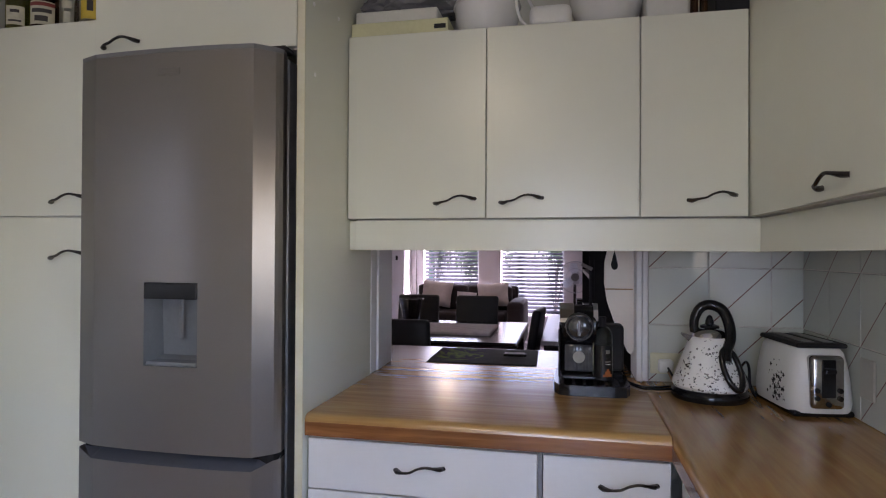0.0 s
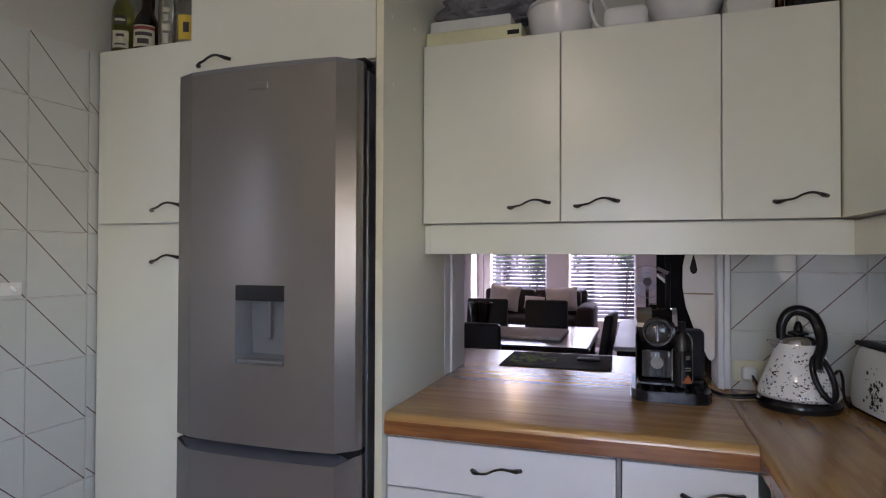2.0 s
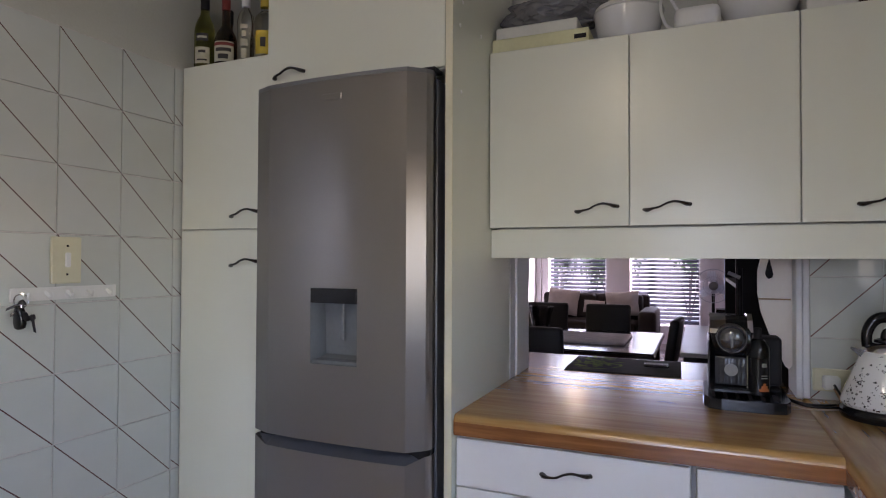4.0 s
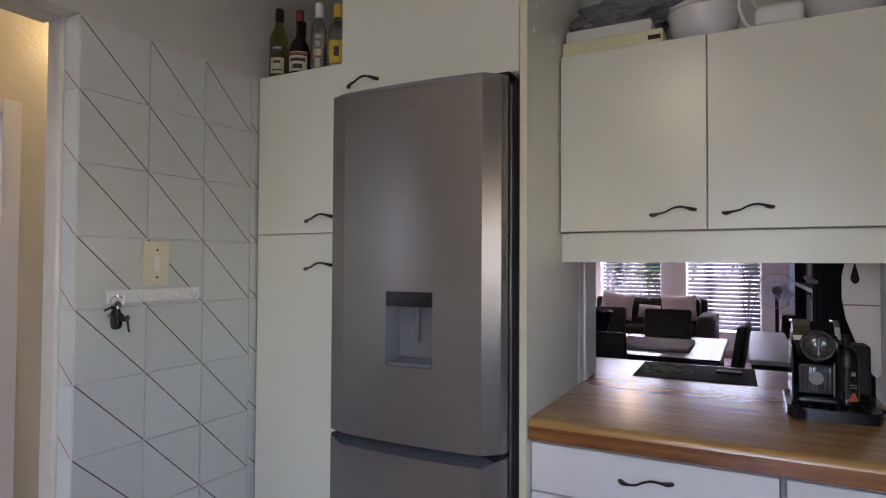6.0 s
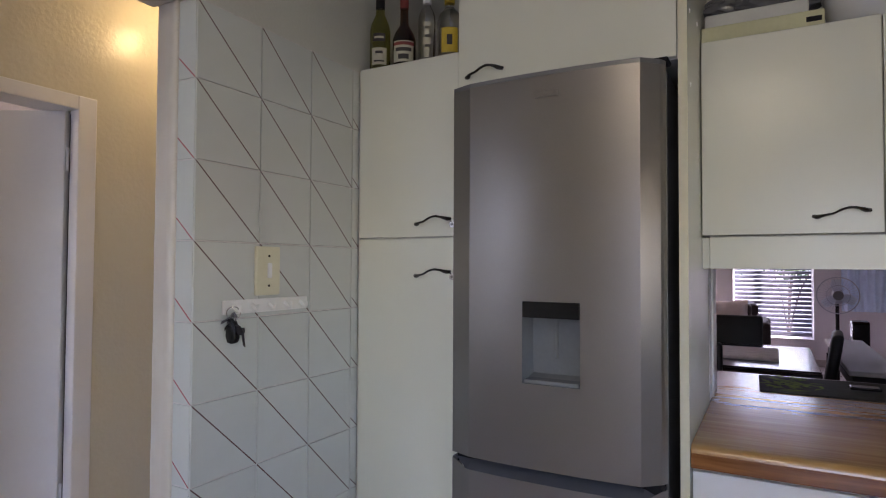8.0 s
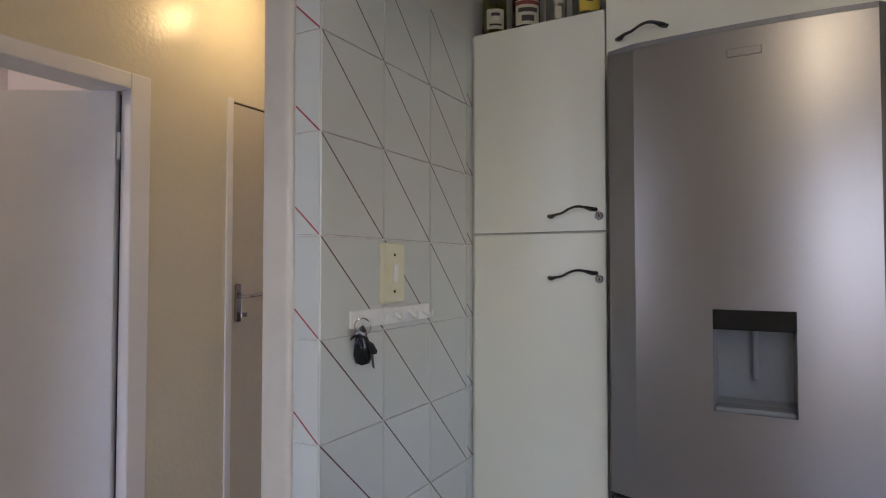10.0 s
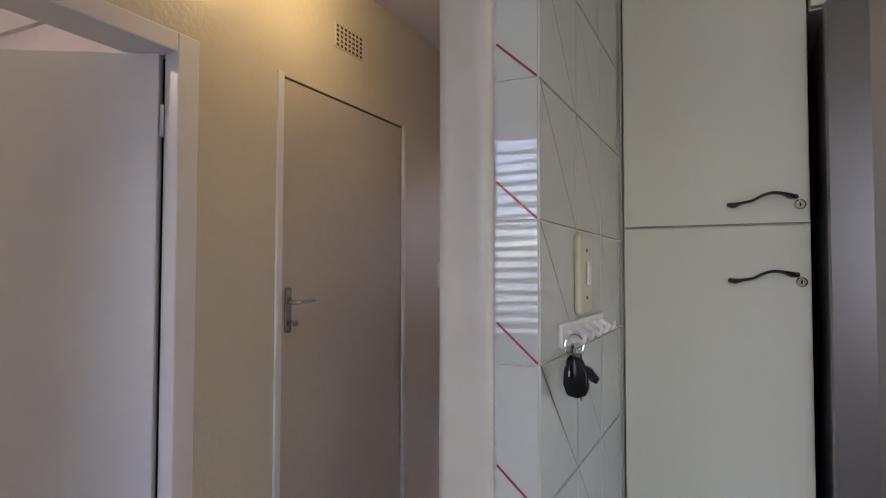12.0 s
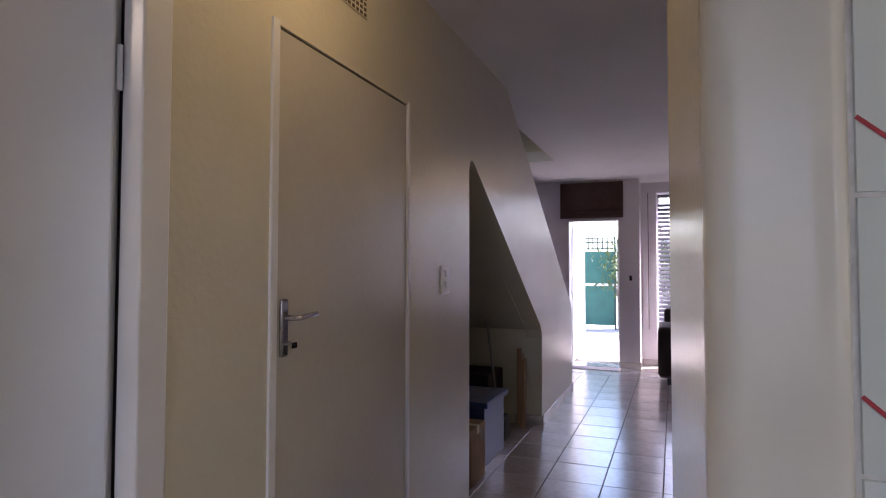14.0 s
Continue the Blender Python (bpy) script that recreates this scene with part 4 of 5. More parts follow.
part("hinge_cover", box(-0.375, -0.325, 1.82, 1.88, 1.8795, 1.892, 0.003), MATT_BLACK, fr)

# ---- things on the worktop ----
# coffee machine
cm = thing("coffee_machine", (0.5, 2.4, CZ), "Black capsule coffee machine with chrome lever and knob", "coffee machine")
bm = bmesh.new()
pl = [(0.41, 2.30), (0.425, 2.262), (0.46, 2.25), (0.60, 2.25), (0.638, 2.262), (0.652, 2.30), (0.652, 2.54), (0.41, 2.54)]
prism(bm, pl, 2, CZ + 0.001, CZ + 0.035)
bx(bm, 0.43, 0.64, 2.40, 2.538, CZ + 0.035, CZ + 0.05, 0.004)
part("base", bm, BLACK, cm)
part("base_side", box(0.4065, 0.4098, 2.31, 2.538, CZ + 0.004, CZ + 0.032, 0.001), CHROME, cm, "polished base side")
bm = bmesh.new()
for i in range(6):
    bx(bm, 0.432 + 0.035 * i, 0.442 + 0.035 * i, 2.268, 2.36, CZ + 0.0355, CZ + 0.038)
part("drip_grid", bm, MATT_BLACK, cm)
part("body", box(0.428, 0.552, 2.40, 2.54, CZ + 0.035, 1.10, 0.012, 3), BLACK, cm)
part("side_panel", box(0.4225, 0.428, 2.30, 2.535, CZ + 0.051, 1.06, 0.002), BLACK, cm, "polished black side panel")
bm = bmesh.new()
prism(bm, [(2.325, 1.02), (2.305, 1.05), (2.31, 1.09), (2.335, 1.118), (2.38, 1.135), (2.54, 1.12), (2.54, 1.0), (2.36, 1.0)], 0, 0.432, 0.548)
bmesh.ops.bevel(bm, geom=bm.edges[:], offset=0.008, segments=2, profile=0.5, affect="EDGES")
part("head", bm, BLACK, cm, "", True)


def lathe_y(cx, y, cz, profile, n=28):
    """Turn (radius, depth) pairs about the line through cx, cz that runs along y; depth counts towards -y."""
    bm = lathe(bmesh.new(), 0, 0, profile, n)
    for v in bm.verts:
        v.co = Vector((cx + v.co.x, y - v.co.z, cz + v.co.y))
    bmesh.ops.recalc_face_normals(bm, faces=bm.faces[:])
    return bm


def disc_y(cx, y0, y1, cz, r, n=28):
    bm = bmesh.new()
    prism(bm, [(cx + r * math.cos(2 * math.pi * i / n), cz + r * math.sin(2 * math.pi * i / n)) for i in range(n)], 1, y0, y1)
    return bm


part("knob_ring", lathe_y(0.49, 2.32, 1.068, [(0.047, 0), (0.047, 0.03), (0.043, 0.036), (0.039, 0.034), (0.037, 0.03)]), DARK_CHROME, cm, "", True)
part("knob", lathe_y(0.49, 2.29, 1.068, [(0.038, 0), (0.034, 0.008), (0.022, 0.014), (0, 0.016)]), KNOB, cm, "", True)
part("knob_bar", box(0.486, 0.494, 2.264, 2.278, 1.04, 1.096, 0.003), DARK_CHROME, cm)
bm = bmesh.new()
prism(bm, [(2.304, 1.082), (2.307, 1.096), (2.332, 1.123), (2.38, 1.141), (2.53, 1.127), (2.53, 1.119), (2.38, 1.132), (2.338, 1.115), (2.315, 1.092), (2.312, 1.08)], 0, 0.427, 0.474)
part("chrome_strap", bm, CHROME, cm, "polished chrome strap")
bm = bmesh.new()
prism(bm, [(2.312, 1.088), (2.332, 1.123), (2.38, 1.1415), (2.46, 1.136), (2.46, 1.131), (2.38, 1.136), (2.336, 1.117), (2.318, 1.086)], 0, 0.537, 0.552)
part("chrome_edge", bm, CHROME, cm, "thin chrome edge of the head")
cbox = part("capsule_box", box(0.44, 0.54, 2.345, 2.40, CZ + 0.06, 1.005, 0.01, 2), SMOKED_PLASTIC, cm, "smoked ribbed capsule box", True)
for i in range(9):
    part("rib", box(0.4465 + 0.0105 * i, 0.4505 + 0.0105 * i, 2.3415, 2.346, CZ + 0.068, 0.998, 0.001), SMOKED_PLASTIC, cbox)
part("capsule_badge", disc_y(0.49, 2.339, 2.3414, 0.962, 0.02), BOOK_GREY, cm, "pale round emblem")
part("cup_shelf", box(0.437, 0.543, 2.30, 2.40, CZ + 0.045, CZ + 0.058, 0.003), BLACK, cm)
part("tank", box(0.56, 0.645, 2.44, 2.535, CZ + 0.051, 1.06, 0.01, 2), MATT_BLACK, cm, "dark plastic water tank")


def bottle(name, x, y, z, prof, glass, label, cap, capmat, bands, group=""):
    """prof: (radius, height) of the glass from foot to lip; cap: (radius, z0, z1); bands: (z0, z1, radius, material, half width in radians)."""
    t = thing(name, (x, y, z), label, "bottle", group)
    part("glass", lathe(bmesh.new(), x, y, [(0, z + 0.0005)] + [(r, z + h) for r, h in prof] + [(0, z + prof[-1][1])], 24), glass, t, "", True)
    r, a, b = cap
    part("cap", lathe(bmesh.new(), x, y, [(0, z + a), (r, z + a), (r, z + b - 0.002), (r - 0.002, z + b), (0, z + b)], 20), capmat, t, "", True)
    for a, b, r, m, *half in bands:
        bm = bmesh.new()
        w = half[0] if half else 1.5
        col = [[bm.verts.new((x + r * math.sin(0.5 + w * k / 8), y - r * math.cos(0.5 + w * k / 8), z + h)) for h in (a, b)] for k in range(-8, 9)]
        for p, q in zip(col, col[1:]):
            bm.faces.new((p[0], q[0], q[1], p[1]))
        part("label", bm, m, t, "", True)
    return t


bottle("syrup_bottle", 0.567, 2.345, CZ + 0.0385, [(0.03, 0), (0.033, 0.006), (0.033, 0.145), (0.03, 0.16), (0.02, 0.172), (0.014, 0.178)], CLEAR, "Dark bottle with an orange label on the coffee machine", (0.012, 0.178, 0.212), MATT_BLACK, [(0.004, 0.118, 0.0336, BLACK), (0.016, 0.024, 0.0341, LABEL_ORANGE, 0.5), (0.024, 0.034, 0.0341, LABEL_ORANGE, 0.3), (0.034, 0.042, 0.0341, LABEL_ORANGE, 0.14), (0.056, 0.059, 0.0341, LABEL_WHITE, 0.3), (0.064, 0.067, 0.0341, LABEL_WHITE, 0.3), (0.092, 0.104, 0.0341, LABEL_WHITE, 0.22)])

# kettle
KX, KY = 0.90, 2.335
kt = thing("kettle", (KX, KY, CZ), "White enamel kettle with black blossom print and handle", "kettle")
part("base", lathe(bmesh.new(), KX, KY, [(0, CZ + 0.001), (0.112, CZ + 0.001), (0.117, CZ + 0.01), (0.115, CZ + 0.026), (0.108, CZ + 0.034), (0, CZ + 0.034)], 48), BLACK, kt, "", True)
part("body", lathe(bmesh.new(), KX, KY, [(0, CZ + 0.035), (0.109, CZ + 0.036), (0.114, CZ + 0.045), (0.111, CZ + 0.06), (0.064, CZ + 0.185), (0.055, CZ + 0.198), (0, CZ + 0.2)], 56), FLOWER, kt, "", True)
bm = bmesh.new()
prism(bm, [(KX - 0.056, CZ + 0.172), (KX - 0.086, CZ + 0.2), (KX - 0.083, CZ + 0.206), (KX - 0.05, CZ + 0.197)], 1, KY - 0.013, KY + 0.013)
part("spout", bm, DARK_CHROME, kt)
part("lid", lathe(bmesh.new(), KX, KY, [(0.056, CZ + 0.196), (0.053, CZ + 0.206), (0.044, CZ + 0.218), (0.024, CZ + 0.228), (0, CZ + 0.231)], 40), CHROME, kt, "domed steel lid", True)
part("lid_knob", lathe(bmesh.new(), KX, KY, [(0.03, CZ + 0.2265), (0.028, CZ + 0.232), (0.014, CZ + 0.237), (0.012, CZ + 0.25), (0.007, CZ + 0.262), (0, CZ + 0.266)], 20), BLACK, kt, "", True)
hp = smooth_path([(KX - 0.046, KY, CZ + 0.21), (KX - 0.046, KY, CZ + 0.25), (KX - 0.028, KY, CZ + 0.287), (KX + 0.003, KY, CZ + 0.298), (KX + 0.036, KY - 0.01, CZ + 0.282), (KX + 0.052, KY - 0.025, CZ + 0.24), (KX + 0.05, KY - 0.05, CZ + 0.195), (KX + 0.033, KY - 0.075, CZ + 0.16), (KX + 0.03, KY - 0.09, CZ + 0.13)], 6)
part("handle", tube(bmesh.new(), hp, [0.0135 + 0.0035 * math.sin(i / len(hp) * 3.1) for i in range(len(hp))], 12), BLACK, kt, "black looped handle", True)
oval = []
for i in range(29):
    a = 2 * math.pi * i / 28
    u, w = 0.026 * math.cos(a), 0.06 * math.sin(a)
    z = CZ + 0.108 + w
    r = 0.113 - (z - CZ - 0.06) * 0.376
    oval.append((KX + 0.046 + u - 0.25 * w, KY - math.sqrt(max(1e-4, (r + 0.006) ** 2 - (0.046 + u - 0.25 * w) ** 2)), z))
part("water_gauge", tube(bmesh.new(), oval, 0.009, 10), BLACK, kt, "black ring round the water gauge", True)

# toaster
tx, ty, TURN = 1.146, 2.275, 7
to = thing("toaster", (tx, ty, CZ), "White two-slot toaster with black blossom print and chrome controls", "toaster")
bm = bmesh.new()
for k, (z, gx, gy) in enumerate(((0.014, 0.088, 0.136), (0.04, 0.092, 0.141), (0.1, 0.088, 0.138), (0.155, 0.08, 0.13), (0.182, 0.073, 0.123), (0.194, 0.064, 0.114))):
    ring = []
    for i in range(32):
        a = 2 * math.pi * i / 32
        c, s = math.cos(a), math.sin(a)
        ring.append(bm.verts.new((tx + gx * math.copysign(abs(c) ** 0.42, c), ty + gy * math.copysign(abs(s) ** 0.42, s), CZ + z)))
    if k:
        for i in range(32):
            bm.faces.new((last[i], last[(i + 1) % 32], ring[(i + 1) % 32], ring[i]))
    else:
        bm.faces.new(ring[::-1])
    last = ring
bm.faces.new(last)
part("body", turned(bm, tx, ty, TURN), WHITE_PLASTIC, to, "glossy white body", True)
part("base", turned(box(tx - 0.084, tx + 0.084, ty - 0.13, ty + 0.13, CZ + 0.001, CZ + 0.0195, 0.008, 2), tx, ty, TURN), BLACK, to)
part("top_plate", turned(box(tx - 0.07, tx + 0.07, ty - 0.12, ty + 0.12, CZ + 0.1945, CZ + 0.209, 0.0068, 3), tx, ty, TURN), MATT_BLACK, to, "black slotted top")
for o in (-0.027, 0.027):
    part("slot", turned(box(tx + o - 0.014, tx + o + 0.014, ty - 0.1, ty + 0.1, CZ + 0.2092, CZ + 0.212), tx, ty, TURN), STEEL_TRIM, to)
ctl = part("control_panel", turned(box(tx - 0.046, tx + 0.046, ty - 0.152, ty - 0.11, CZ + 0.028, CZ + 0.178, 0.014, 4), tx, ty, TURN), LOCK_STEEL, to, "chrome control panel", True)
part("lever_slot", turned(box(tx - 0.018, tx + 0.018, ty - 0.1545, ty - 0.1515, CZ + 0.062, CZ + 0.168, 0.0013), tx, ty, TURN), BLACK, ctl)
part("lever", turned(box(tx - 0.016, tx + 0.016, ty - 0.166, ty - 0.1545, CZ + 0.13, CZ + 0.143, 0.004, 2), tx, ty, TURN), BLACK, ctl)
for ox, oz in ((-0.031, 0.082), (-0.031, 0.06), (0.031, 0.082), (0.031, 0.06), (0.0, 0.043)):
    part("button", turned(disc_y(tx + ox, ty - 0.1555, ty - 0.151, CZ + oz, 0.007, 14), tx, ty, TURN), BLACK, ctl)
rnd = random.Random(8)
for i in range(90):
    zz = CZ + 0.03 + abs(rnd.gauss(0, 0.045))
    yy = ty - 0.05 + rnd.gauss(0, 0.024) + 0.25 * (zz - CZ - 0.05)
    r = rnd.uniform(0.0015, 0.0045) if i % 4 else rnd.uniform(0.006, 0.009)
    zz = min(zz, CZ + 0.15)
    xx = tx - 0.0924 + max(0, zz - CZ - 0.04) * 0.085 - 0.0006
    bm = bmesh.new()
    bm.faces.new([bm.verts.new((xx, yy + r * (1 if k % 2 else 0.55) * math.cos(k * 0.628), zz + r * (1 if k % 2 else 0.55) * math.sin(k * 0.628))) for k in range(10)])
    part("blossom", turned(bm, tx, ty, TURN), MATT_BLACK, to)
cable = smooth_path([(1.03, 2.47, 0.93), (1.032, 2.42, 0.955), (1.03, 2.38, 0.94), (1.028, 2.36, 0.89), (1.04, 2.35, 0.858), (1.046, 2.40, 0.862), (1.03, 2.43, 0.91), (1.012, 2.48, 0.955), (0.99, 2.545, 0.95)], 6)
part("cord", tube(bmesh.new(), cable, 0.0045, 8), BLACK, to, "black looped mains cord", True)
for k, (dy, h) in enumerate(((0, 0.0), (0.03, 0.006), (-0.03, 0.012))):
    c = smooth_path([(0.655, 2.42 + dy, 0.86 + h), (0.70, 2.36 + dy, 0.857 + h), (0.77, 2.37 + dy, 0.857 + h), (0.81, 2.43 + dy, 0.858 + h), (0.80, 2.52, 0.90 + h)], 6)
    solid("mains_cord", tube(bmesh.new(), c, 0.004, 8), BLACK if k else CARD, "Mains cord coiled on the worktop by the socket", "cord", "cords by the socket", smooth=True)
for sx in (0.80,):
    so = thing("wall_socket", (sx, BACK, 0.93), "White double wall socket above the worktop", "socket")
    part("plate", box(sx - 0.055, sx + 0.055, BACK - 0.018, BACK - 0.0075, 0.88, 0.955, 0.003), CREAM_PLASTIC, so)
    part("plug", box(sx - 0.03, sx + 0.02, BACK - 0.05, BACK - 0.018, 0.89, 0.935, 0.006), WHITE_PLASTIC, so)
so = thing("wall_socket", (1.25, 2.09, 1.0), "White wall socket on the tiled side wall", "socket")
part("plate", box(1.240, 1.247, 2.045, 2.125, 0.92, 1.03, 0.003), SOCKET_PLASTIC, so)

# mat and remote on the hatch shelf
pm = thing("place_mat", (0.1, 2.92, CZ), "Dark photo place mat with green leaves on the worktop", "place mat")
part("sheet", turned(box(-0.135, 0.325, 2.735, 3.115, CZ + 0.0005, CZ + 0.004, 0.001), 0.1, 2.92, 1.5), MAT_DARK, pm)
rnd = random.Random(5)
for i in range(60):
    bm = bmesh.new()
    cx, cy, a = rnd.gauss(-0.03, 0.045), rnd.gauss(2.93, 0.07), rnd.uniform(0, 3.1)
    L = rnd.uniform(0.02, 0.05)
    bm.faces.new([bm.verts.new((cx + L * math.cos(a + q) * k, cy + L * math.sin(a + q) * k, CZ + 0.0044 + 0.00002 * i)) for q, k in ((0, 1), (1.57, 0.25), (3.14, 1), (4.71, 0.25))])
    part("printed_leaf", bm, MAT_GREEN, pm)
rc = thing("phone", (0.225, 2.94, CZ), "Slim pale phone lying on the place mat", "phone")
part("body", turned(box(0.175, 0.275, 2.915, 2.97, CZ + 0.005, CZ + 0.016, 0.004, 2), 0.225, 2.94, 2), BLACK, rc)
part("screen", turned(box(0.181, 0.269, 2.92, 2.965, CZ + 0.0163, CZ + 0.017), 0.225, 2.94, 2), BOOK_GREY, rc)

# board and flask seen through the hatch
bd = thing("cutting_board", (0.66, 2.607, 0.935), "Cream plastic cutting board with a drop-shaped hole, shaped to the camera's view", "cutting board")
bm = bmesh.new()
# Outline and height are fitted to the camera's view; nothing holds the board.
oc = [(0.684, 0.935), (0.694, 0.95), (0.6945, 1.1), (0.6945, 1.333), (0.60, 1.333), (0.588, 1.28), (0.587, 1.2), (0.598, 1.13), (0.622, 1.06), (0.652, 0.99), (0.672, 0.945)]
prism(bm, oc, 1, 2.60, 2.614)
part("deck", bm, BOARD, bd)
# Black plate on the face stands in for the shaded hole.
bm = bmesh.new()
prism(bm, [(0.614, 1.258), (0.622, 1.25), (0.633, 1.254), (0.637, 1.266), (0.631, 1.295), (0.624, 1.324), (0.617, 1.296), (0.611, 1.271)], 1, 2.5965, 2.5995)
part("hole", bm, MATT_BLACK, bd, "black drop-shaped plate painted as a shaded hole")
part("rib", box(0.59, 0.69, 2.5975, 2.5995, 1.176, 1.181, 0.0005), CARD, bd)

# ---- things on top of the cupboards ----
UZ = 2.041
fb = thing("flat_box", (-0.13, 2.32, UZ), "Pale yellow flat cardboard box on the cupboard", "box")
part("tray", box(-0.279, 0.06, 2.215, 2.45, UZ, UZ + 0.055, 0.003), YELLOW_CARD, fb)
part("label", box(0.012, 0.052, 2.2135, 2.2148, UZ + 0.02, UZ + 0.035), MATT_BLACK, fb)
part("lid", box(-0.27, 0.02, 2.23, 2.46, UZ + 0.056, UZ + 0.10, 0.004), PAPER, fb)
bm = bmesh.new()
bmesh.ops.create_icosphere(bm, subdivisions=5, radius=1.0)
for v in bm.verts:
    q = v.co.copy()
    k = 1.06 + 0.2 * noise.noise(q * 2.2) - 0.16 * abs(noise.noise(q * 4.5)) - 0.1 * abs(noise.noise(q * 9))
    v.co = Vector((-0.09 + 0.19 * q.x * k, 2.36 + 0.11 * q.y * k, UZ + 0.165 + max(-0.064, 0.075 * q.z * k)))
solid("plastic_bag", bm, BIN_BAG, "Crumpled shiny grey plastic bag on a flat box", "bag", smooth=True)
pt = thing("cooking_pot", (0.175, 2.33, UZ), "White enamel cooking pot with lid on the cupboard", "pot")
part("bowl", lathe(bmesh.new(), 0.175, 2.33, [(0, UZ + 0.001), (0.075, UZ + 0.001), (0.092, UZ + 0.015), (0.108, UZ + 0.07), (0.113, UZ + 0.115), (0.117, UZ + 0.118), (0, UZ + 0.118)], 40), POT, pt, "", True)
part("lid", lathe(bmesh.new(), 0.175, 2.33, [(0.118, UZ + 0.1185), (0.112, UZ + 0.135), (0.06, UZ + 0.15), (0, UZ + 0.155)], 40), POT, pt, "", True)
part("lid_handle", tube(bmesh.new(), smooth_path([(0.13, 2.30, UZ + 0.14), (0.14, 2.30, UZ + 0.175), (0.21, 2.30, UZ + 0.175), (0.22, 2.30, UZ + 0.14)], 5), 0.009, 8), POT, pt, "", True)
ap = thing("hand_mixer", (0.39, 2.3, UZ), "White kitchen appliance with a coiled cord on the cupboard", "appliance")
part("body", box(0.325, 0.462, 2.24, 2.42, UZ + 0.0115, UZ + 0.085, 0.022, 4), WHITE_PLASTIC, ap, "", True)
part("foot", box(0.335, 0.452, 2.245, 2.41, UZ + 0.0005, UZ + 0.0115, 0.003), MATT_BLACK, ap)
part("cord", tube(bmesh.new(), smooth_path([(0.34, 2.3, UZ + 0.085), (0.30, 2.25, UZ + 0.14), (0.285, 2.23, UZ + 0.09), (0.30, 2.225, UZ + 0.03), (0.32, 2.235, UZ + 0.012)], 6), 0.005, 8), WHITE_PLASTIC, ap, "", True)
solid("mixing_bowl", lathe(bmesh.new(), 0.575, 2.34, [(0, UZ + 0.001), (0.06, UZ + 0.001), (0.085, UZ + 0.02), (0.115, UZ + 0.09), (0.125, UZ + 0.16), (0.128, UZ + 0.165), (0.122, UZ + 0.16), (0.1, UZ + 0.06), (0, UZ + 0.02)], 44), POT, "Large white mixing bowl on the cupboard", "bowl", smooth=True)
solid("white_box", box(0.69, 0.815, 2.23, 2.42, UZ + 0.0005, UZ + 0.10, 0.005, 2), PAPER, "Small white cardboard box on the cupboard", "box")
for i, x in enumerate((0.835, 0.862)):
    bottle("spice_jar", x, 2.25, UZ + 0.0005, [(0.011, 0), (0.012, 0.005), (0.012, 0.07), (0.009, 0.08)], BROWN_GLASS, "Small dark glass jar on the cupboard", (0.01, 0.08, 0.1), MATT_BLACK, [], "spice jars")
solid("dark_carton", box(0.885, 0.995, 2.195, 2.42, UZ + 0.0005, UZ + 0.14, 0.004), MATT_BLACK, "Dark printed carton in the cupboard corner", "box")
PZ = 2.0305
bottle("vermouth_bottle", -1.34, 1.925, PZ, [(0.036, 0), (0.038, 0.008), (0.038, 0.15), (0.034, 0.175), (0.017, 0.215), (0.0145, 0.26)], AMBER, "Olive green spirits bottle with cream label", (0.0165, 0.235, 0.285), MATT_BLACK, [(0.02, 0.082, 0.0388, LABEL_CREAM, 0.75), (0.03, 0.036, 0.0393, LABEL_DARK, 0.5), (0.06, 0.07, 0.0393, LABEL_DARK, 0.35), (0.105, 0.135, 0.0388, LABEL_DARK, 0.6), (0.116, 0.124, 0.0393, LABEL_CREAM, 0.45)], "bottles on the pantry")
bottle("wine_bottle", -1.275, 1.985, PZ, [(0.028, 0), (0.03, 0.13), (0.013, 0.17), (0.012, 0.215)], BROWN_GLASS, "Dark glass bottle at the back of the pantry top", (0.0145, 0.19, 0.245), MATT_BLACK, [], "bottles on the pantry")
bottle("liqueur_bottle", -1.235, 1.925, PZ, [(0.04, 0), (0.042, 0.008), (0.042, 0.1), (0.034, 0.125), (0.016, 0.155), (0.0135, 0.25)], BROWN_GLASS, "Squat dark liqueur bottle with red and white label", (0.0155, 0.215, 0.26), LABEL_RED, [(0.012, 0.088, 0.0428, LABEL_CREAM, 0.95), (0.072, 0.084, 0.0433, LABEL_RED, 0.95), (0.05, 0.063, 0.0433, LABEL_DARK, 0.7), (0.022, 0.04, 0.0433, LABEL_DARK, 0.45)], "bottles on the pantry")
bottle("clear_bottle", -1.14, 1.925, PZ, [(0.03, 0), (0.032, 0.15), (0.027, 0.18), (0.014, 0.205), (0.0135, 0.25)], CLEAR, "Clear glass bottle with white print", (0.0155, 0.212, 0.268), WHITE_PLASTIC, [(0.015, 0.05, 0.0328, LABEL_CREAM, 0.3), (0.06, 0.085, 0.0328, LABEL_CREAM, 0.42), (0.095, 0.115, 0.0328, LABEL_CREAM, 0.25), (0.125, 0.14, 0.0328, LABEL_CREAM, 0.4)], "bottles on the pantry")
bottle("yellow_bottle", -1.05, 1.925, PZ, [(0.04, 0), (0.042, 0.13), (0.034, 0.16), (0.016, 0.18), (0.0145, 0.22)], CLEAR, "Clear bottle with yellow label and cap", (0.018, 0.195, 0.245), LABEL_YELLOW, [(0.015, 0.1, 0.0428, LABEL_YELLOW, 0.7), (0.04, 0.075, 0.0433, LABEL_DARK, 0.22)], "bottles on the pantry")

